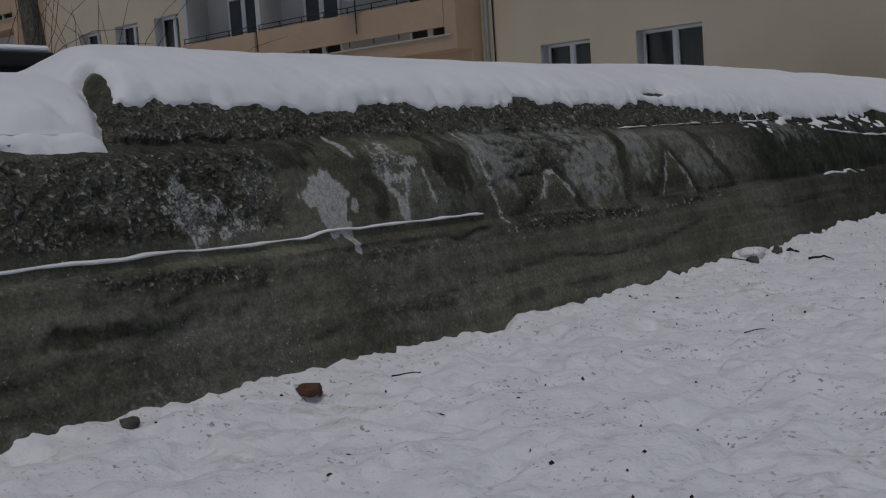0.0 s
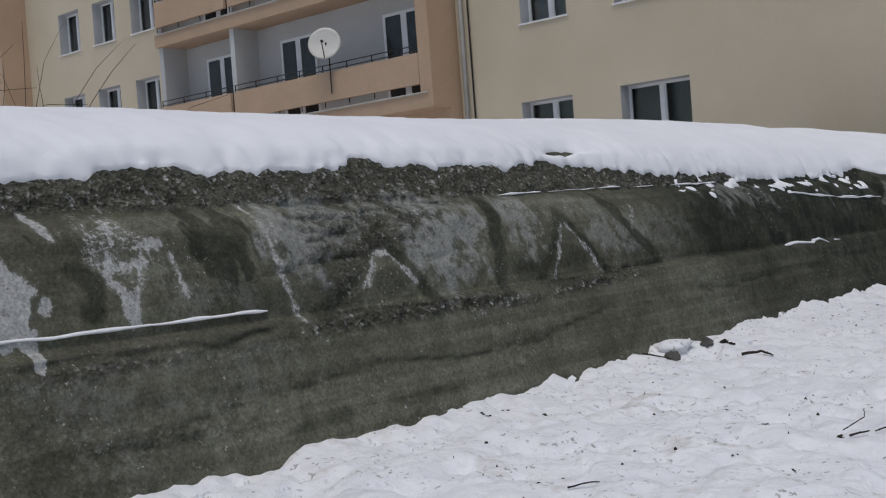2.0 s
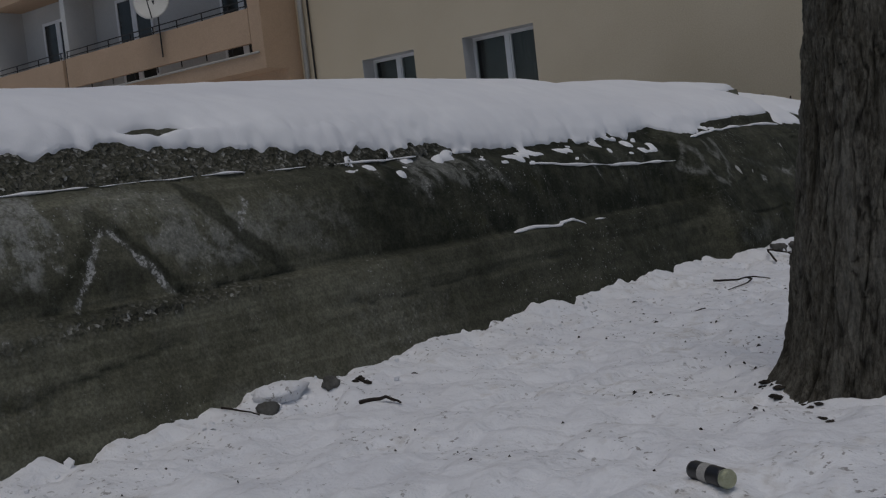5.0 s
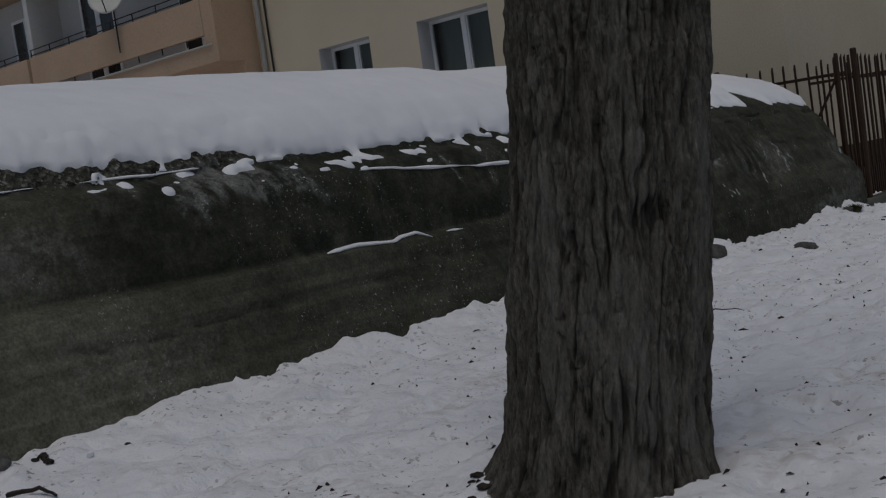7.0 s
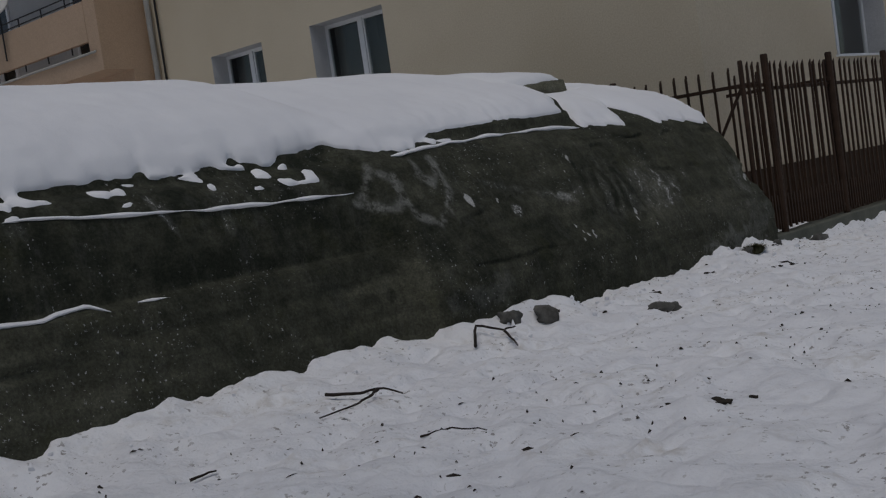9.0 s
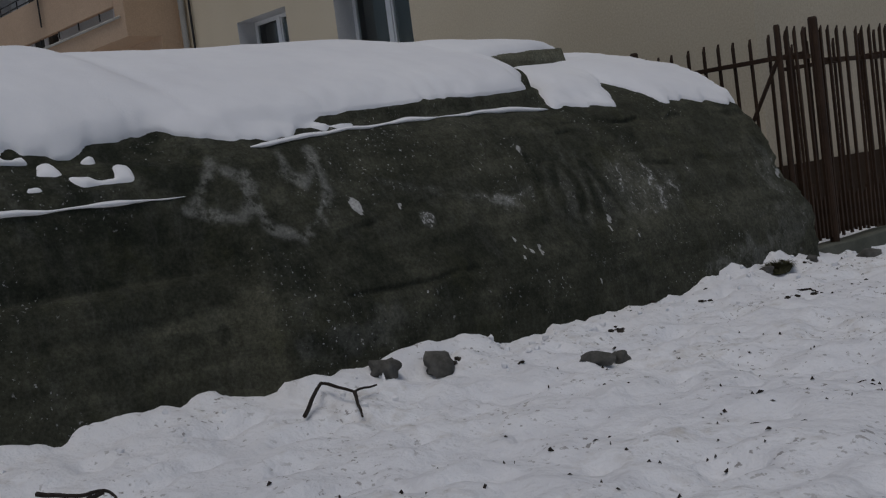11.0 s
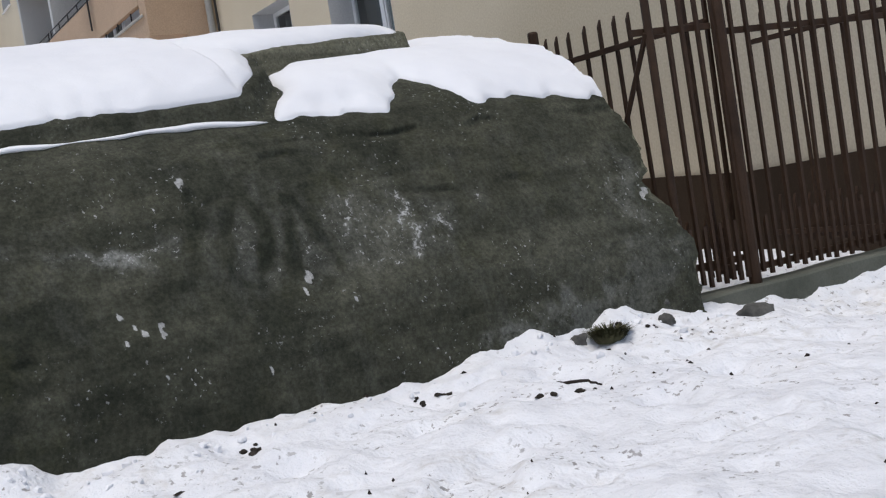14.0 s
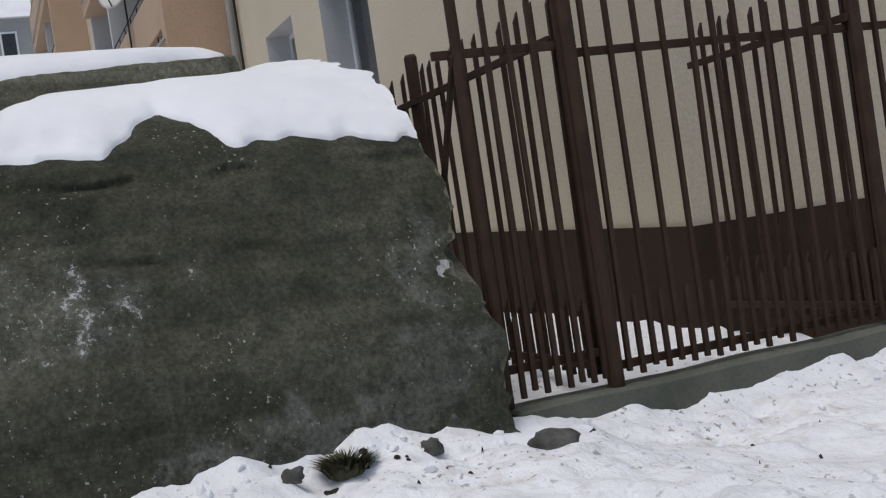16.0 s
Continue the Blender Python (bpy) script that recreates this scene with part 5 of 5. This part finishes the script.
tagged(stone(-4.47, 3.21, .075, .06, .04, 31, BRICK, "broken red-brown brick piece on the snow", "brick_piece", 0.3), category="brick")


def twig(points, r, label="thin dark fallen twig on the snow", name="fallen_twig"):
    pts = [Vector((x, y, on_ground(x, y) + dz)) for x, y, dz in points]
    pts = [a.lerp(b, k / 4) + Vector((random.uniform(-.006, .006), random.uniform(-.006, .006), random.uniform(0, .008))) for a, b in zip(pts, pts[1:]) for k in range(4)] + [pts[-1]]
    r *= 0.62
    bm = tube(pts, [r * (1 - 0.6 * i / len(pts)) for i in range(len(pts))], 5)
    return tagged(part(name, bm, TWIG), label, "twig", "fallen twigs")


twig([(-4.20, 14.40, .02), (-4.02, 14.50, .03), (-3.94, 14.58, .05), (-3.72, 14.55, .02)], 0.018, "forked dark fallen branch on the snow", "fallen_branch")
twig([(-3.93, 14.56, .04), (-3.84, 14.42, .03), (-3.82, 14.32, .02), (-3.92, 14.10, .012)], 0.016)
twig([(-3.10, 14.02, .01), (-2.92, 14.05, .015), (-2.75, 14.10, .01)], 0.010)
twig([(-3.82, 13.18, .015), (-3.74, 13.28, .02)], 0.014)
twig([(-4.12, 15.66, .02), (-4.30, 15.90, .05), (-4.10, 15.95, .05), (-4.14, 16.12, .05)], 0.019, "bent dark fallen branch on the snow", "fallen_branch")
twig([(-4.10, 15.95, .05), (-3.92, 15.85, .02)], 0.017)
twig([(-4.12, 9.62, .01), (-4.0, 9.72, .03), (-3.92, 9.75, .01)], 0.022)
twig([(-4.7, 9.1, .01), (-4.5, 9.2, .015)], 0.012)
twig([(-2.36, 7.18, .02), (-2.28, 7.26, .07), (-2.30, 7.32, .10)], 0.006)
twig([(-2.20, 7.20, .02), (-2.10, 7.30, .03), (-2.05, 7.38, .10)], 0.007)
twig([(-2.3, 7.1, .01), (-2.22, 7.16, .03)], 0.012)
twig([(-3.0, 5.6, .01), (-2.9, 5.72, .015)], 0.008)
twig([(-4.3, 3.7, .01), (-4.2, 3.85, .04)], 0.009)
twig([(-3.85, 19.42, .01), (-3.72, 19.50, .03), (-3.70, 19.56, .01)], 0.016)


def clod(x, y, size, seed):
    """A few crumbs of dark soil and leaf sticking out of the snow."""
    rng = random.Random(seed)
    ob = empty("soil_clod", (x, y, on_ground(x, y)), "crumbly dark clod of soil lying on snow", "soil", "soil clods on the snow")
    for k in range(rng.randint(2, 5)):
        lump = bmesh.new()
        bmesh.ops.create_icosphere(lump, subdivisions=2, radius=1.0)
        r = size * rng.uniform(0.35, 0.8)
        at = Vector((rng.uniform(-1, 1) * size * 1.3, rng.uniform(-1, 1) * size * 1.3, 0))
        off = Vector((seed * 2.3 + k, k * 5.1, seed))
        flat = rng.uniform(0.35, 0.6)
        for v in lump.verts:
            c = v.co * (1 + 0.6 * noise.noise(v.co * 1.6 + off) + 0.25 * noise.noise(v.co * 4 + off))
            v.co = Vector((c.x * r, c.y * r * 0.75, c.z * r * flat)) + at
            v.co.z += on_ground(x + at.x, y + at.y) - on_ground(x, y) + r * flat * 0.25
        part("crumb", lump, SOIL, ob)


SOIL = mottled("dark_wet_soil", (0.012, 0.010, 0.008), (0.05, 0.042, 0.033), 25.0, 0.9, 120, 0.004)
for n, (x, y, r) in enumerate([(-1.92, 14.79, .045), (-1.80, 14.95, .03), (-2.1, 14.6, .025), (-2.29, 13.06, .016), (-2.0, 12.15, .02), (-3.72, 19.30, .04), (-3.62, 19.42, .03), (-4.25, 19.06, .045), (-4.22, 18.07, .035), (-4.40, 10.45, .035), (-4.42, 9.95, .04), (-2.56, 11.04, .016), (-4.30, 18.92, .03), (-4.55, 7.15, .022), (-4.30, 7.25, .02), (-4.55, 6.95, .022), (-2.79, 7.18, .014), (-4.32, 20.22, .035), (-4.26, 20.05, .03), (-4.2, 20.3, .025), (-1.95, 10.35, .04), (-1.75, 10.25, .035), (-2.05, 10.5, .03), (-1.6, 10.05, .03), (-4.25, 16.75, .03), (-4.0, 17.0, .02)]):
    clod(x, y, r, n + 1)


def drinks_can(x, y, turn):
    ob = empty("drinks_can", (x, y, on_ground(x, y) + 0.03), "large black printed can with pale olive end lying on snow", "can")
    ob.rotation_euler = (radians(90), radians(8), radians(turn))
    ob.scale = (0.5, 0.5, 0.66)
    part("shell", tube([(0, 0, z) for z in (-.155, -.15, -.13, 0, .10, .125)], [.055, .066, .074, .074, .073, .070], 24, 0.015, 2), CANBLACK, ob, shade=True)
    part("end", tube([(0, 0, z) for z in (.125, .15, .165, .168)], [.071, .074, .066, .058], 24), CANEND, ob, "olive metal can end")
    part("label_band", tube([(0, 0, -.055), (0, 0, .015)], [.0755, .0755], 24), CANLABEL, ob, "pale worn printed band")


drinks_can(-1.60, 8.87, 66)


def grass_tuft(x, y):
    ob = empty("grass_tuft", (x, y, on_ground(x, y) - 0.03), "dark green grass tuft poking out of the snow", "grass")
    rng = random.Random(2)
    bm = bmesh.new()
    for k in range(900):
        a, r = rng.uniform(0, 6.28), 0.07 * math.sqrt(rng.random())
        p = Vector((r * math.cos(a), r * math.sin(a), 0.0))
        d = Vector((math.cos(a) * 0.7 * r / 0.075 + rng.uniform(-.4, .4), math.sin(a) * 0.7 * r / 0.075 + rng.uniform(-.4, .4), 1)).normalized()
        L = rng.uniform(0.06, 0.125)
        s = Vector((-math.sin(a), math.cos(a), 0)) * 0.005
        q = p + d * L * 0.6
        t = q + (d + Vector((math.cos(a), math.sin(a), -0.6)) * 0.6).normalized() * L * 0.4
        v = [bm.verts.new(c) for c in (p - s, p + s, q + s * 0.8, q - s * 0.8, t)]
        bm.faces.new(v[:4])
        bm.faces.new((v[3], v[2], v[4]))
    part("turf", bm, MOSS, ob)


grass_tuft(-4.33, 20.12)


def debris():
    """Bits of bark, leaf and twig strewn over the snow."""
    rng = np.random.default_rng(12)
    bm_v, bm_f = [], []
    n = 1000
    for k in range(n):
        x, y = rng.uniform(-4.6, 0.2), rng.uniform(1.5, 24.5) if k < 380 else rng.uniform(10.0, 21.0)
        if k > 700:
            x, y = (rng.normal(-2.3, 0.8), rng.normal(15.6, 2.3)) if k % 4 else (rng.normal(-1.6, 0.55), rng.normal(10.6, 0.5))
        if x < -4.5 or x > 0.3 or fbm(np.array(x * 0.8), np.array(y * 0.8), 4.0, 2) < -0.15:
            continue
        z = on_ground(x, y)
        L, w, a = min(.034, .003 + rng.exponential(.008)), rng.uniform(.002, .008), rng.uniform(0, 6.28)
        c, s = math.cos(a), math.sin(a)
        h = rng.uniform(.004, .018)
        base = len(bm_v)
        for u, v, t in ((-L, -w, 0), (L, -w * .6, h * .5), (L * .8, w, 0), (-L * .7, w * .8, 0), (0, 0, h)):
            bm_v.append((x + c * u - s * v, y + s * u + c * v, z + t))
        for q in ((0, 1, 4), (1, 2, 4), (2, 3, 4), (3, 0, 4)):
            bm_f.append([base + i for i in q])
    ob = mesh_object("debris", bm_v, bm_f, TWIG)
    tagged(ob, "dark bits of bark and twig strewn on snow", "debris", kind="stuff")


debris()


def crumbs():
    """Crumbs of snow and rubble along the foot of the wall."""
    rng = np.random.default_rng(5)
    V, F = [], []
    ico = bmesh.new()
    bmesh.ops.create_icosphere(ico, subdivisions=1, radius=1.0)
    iv = np.array([v.co for v in ico.verts])
    fi = [[v.index for v in q.verts] for q in ico.faces]
    ico.free()
    for k in range(200):
        y = rng.uniform(15.8, 24.0) if k % 3 else rng.uniform(2, 16)
        foot = -4.75 if y < 15.9 else -4.45
        x = foot + abs(rng.normal(0, 0.22)) + 0.03
        r = rng.uniform(.006, .024)
        P = iv * (r * rng.uniform(.7, 1.2, 3)) * (1 + 0.25 * rng.standard_normal((len(iv), 1))) + np.array([x, y, on_ground(x, y) + r * 0.3])
        base = len(V)
        V.extend(P)
        F.extend([[base + i for i in q] for q in fi])
    ob = mesh_object("snow_crumbs", V, F, SNOW_ROOF)
    tagged(ob, "crumbs of snow along the foot of the wall", "snow", kind="stuff")


crumbs()
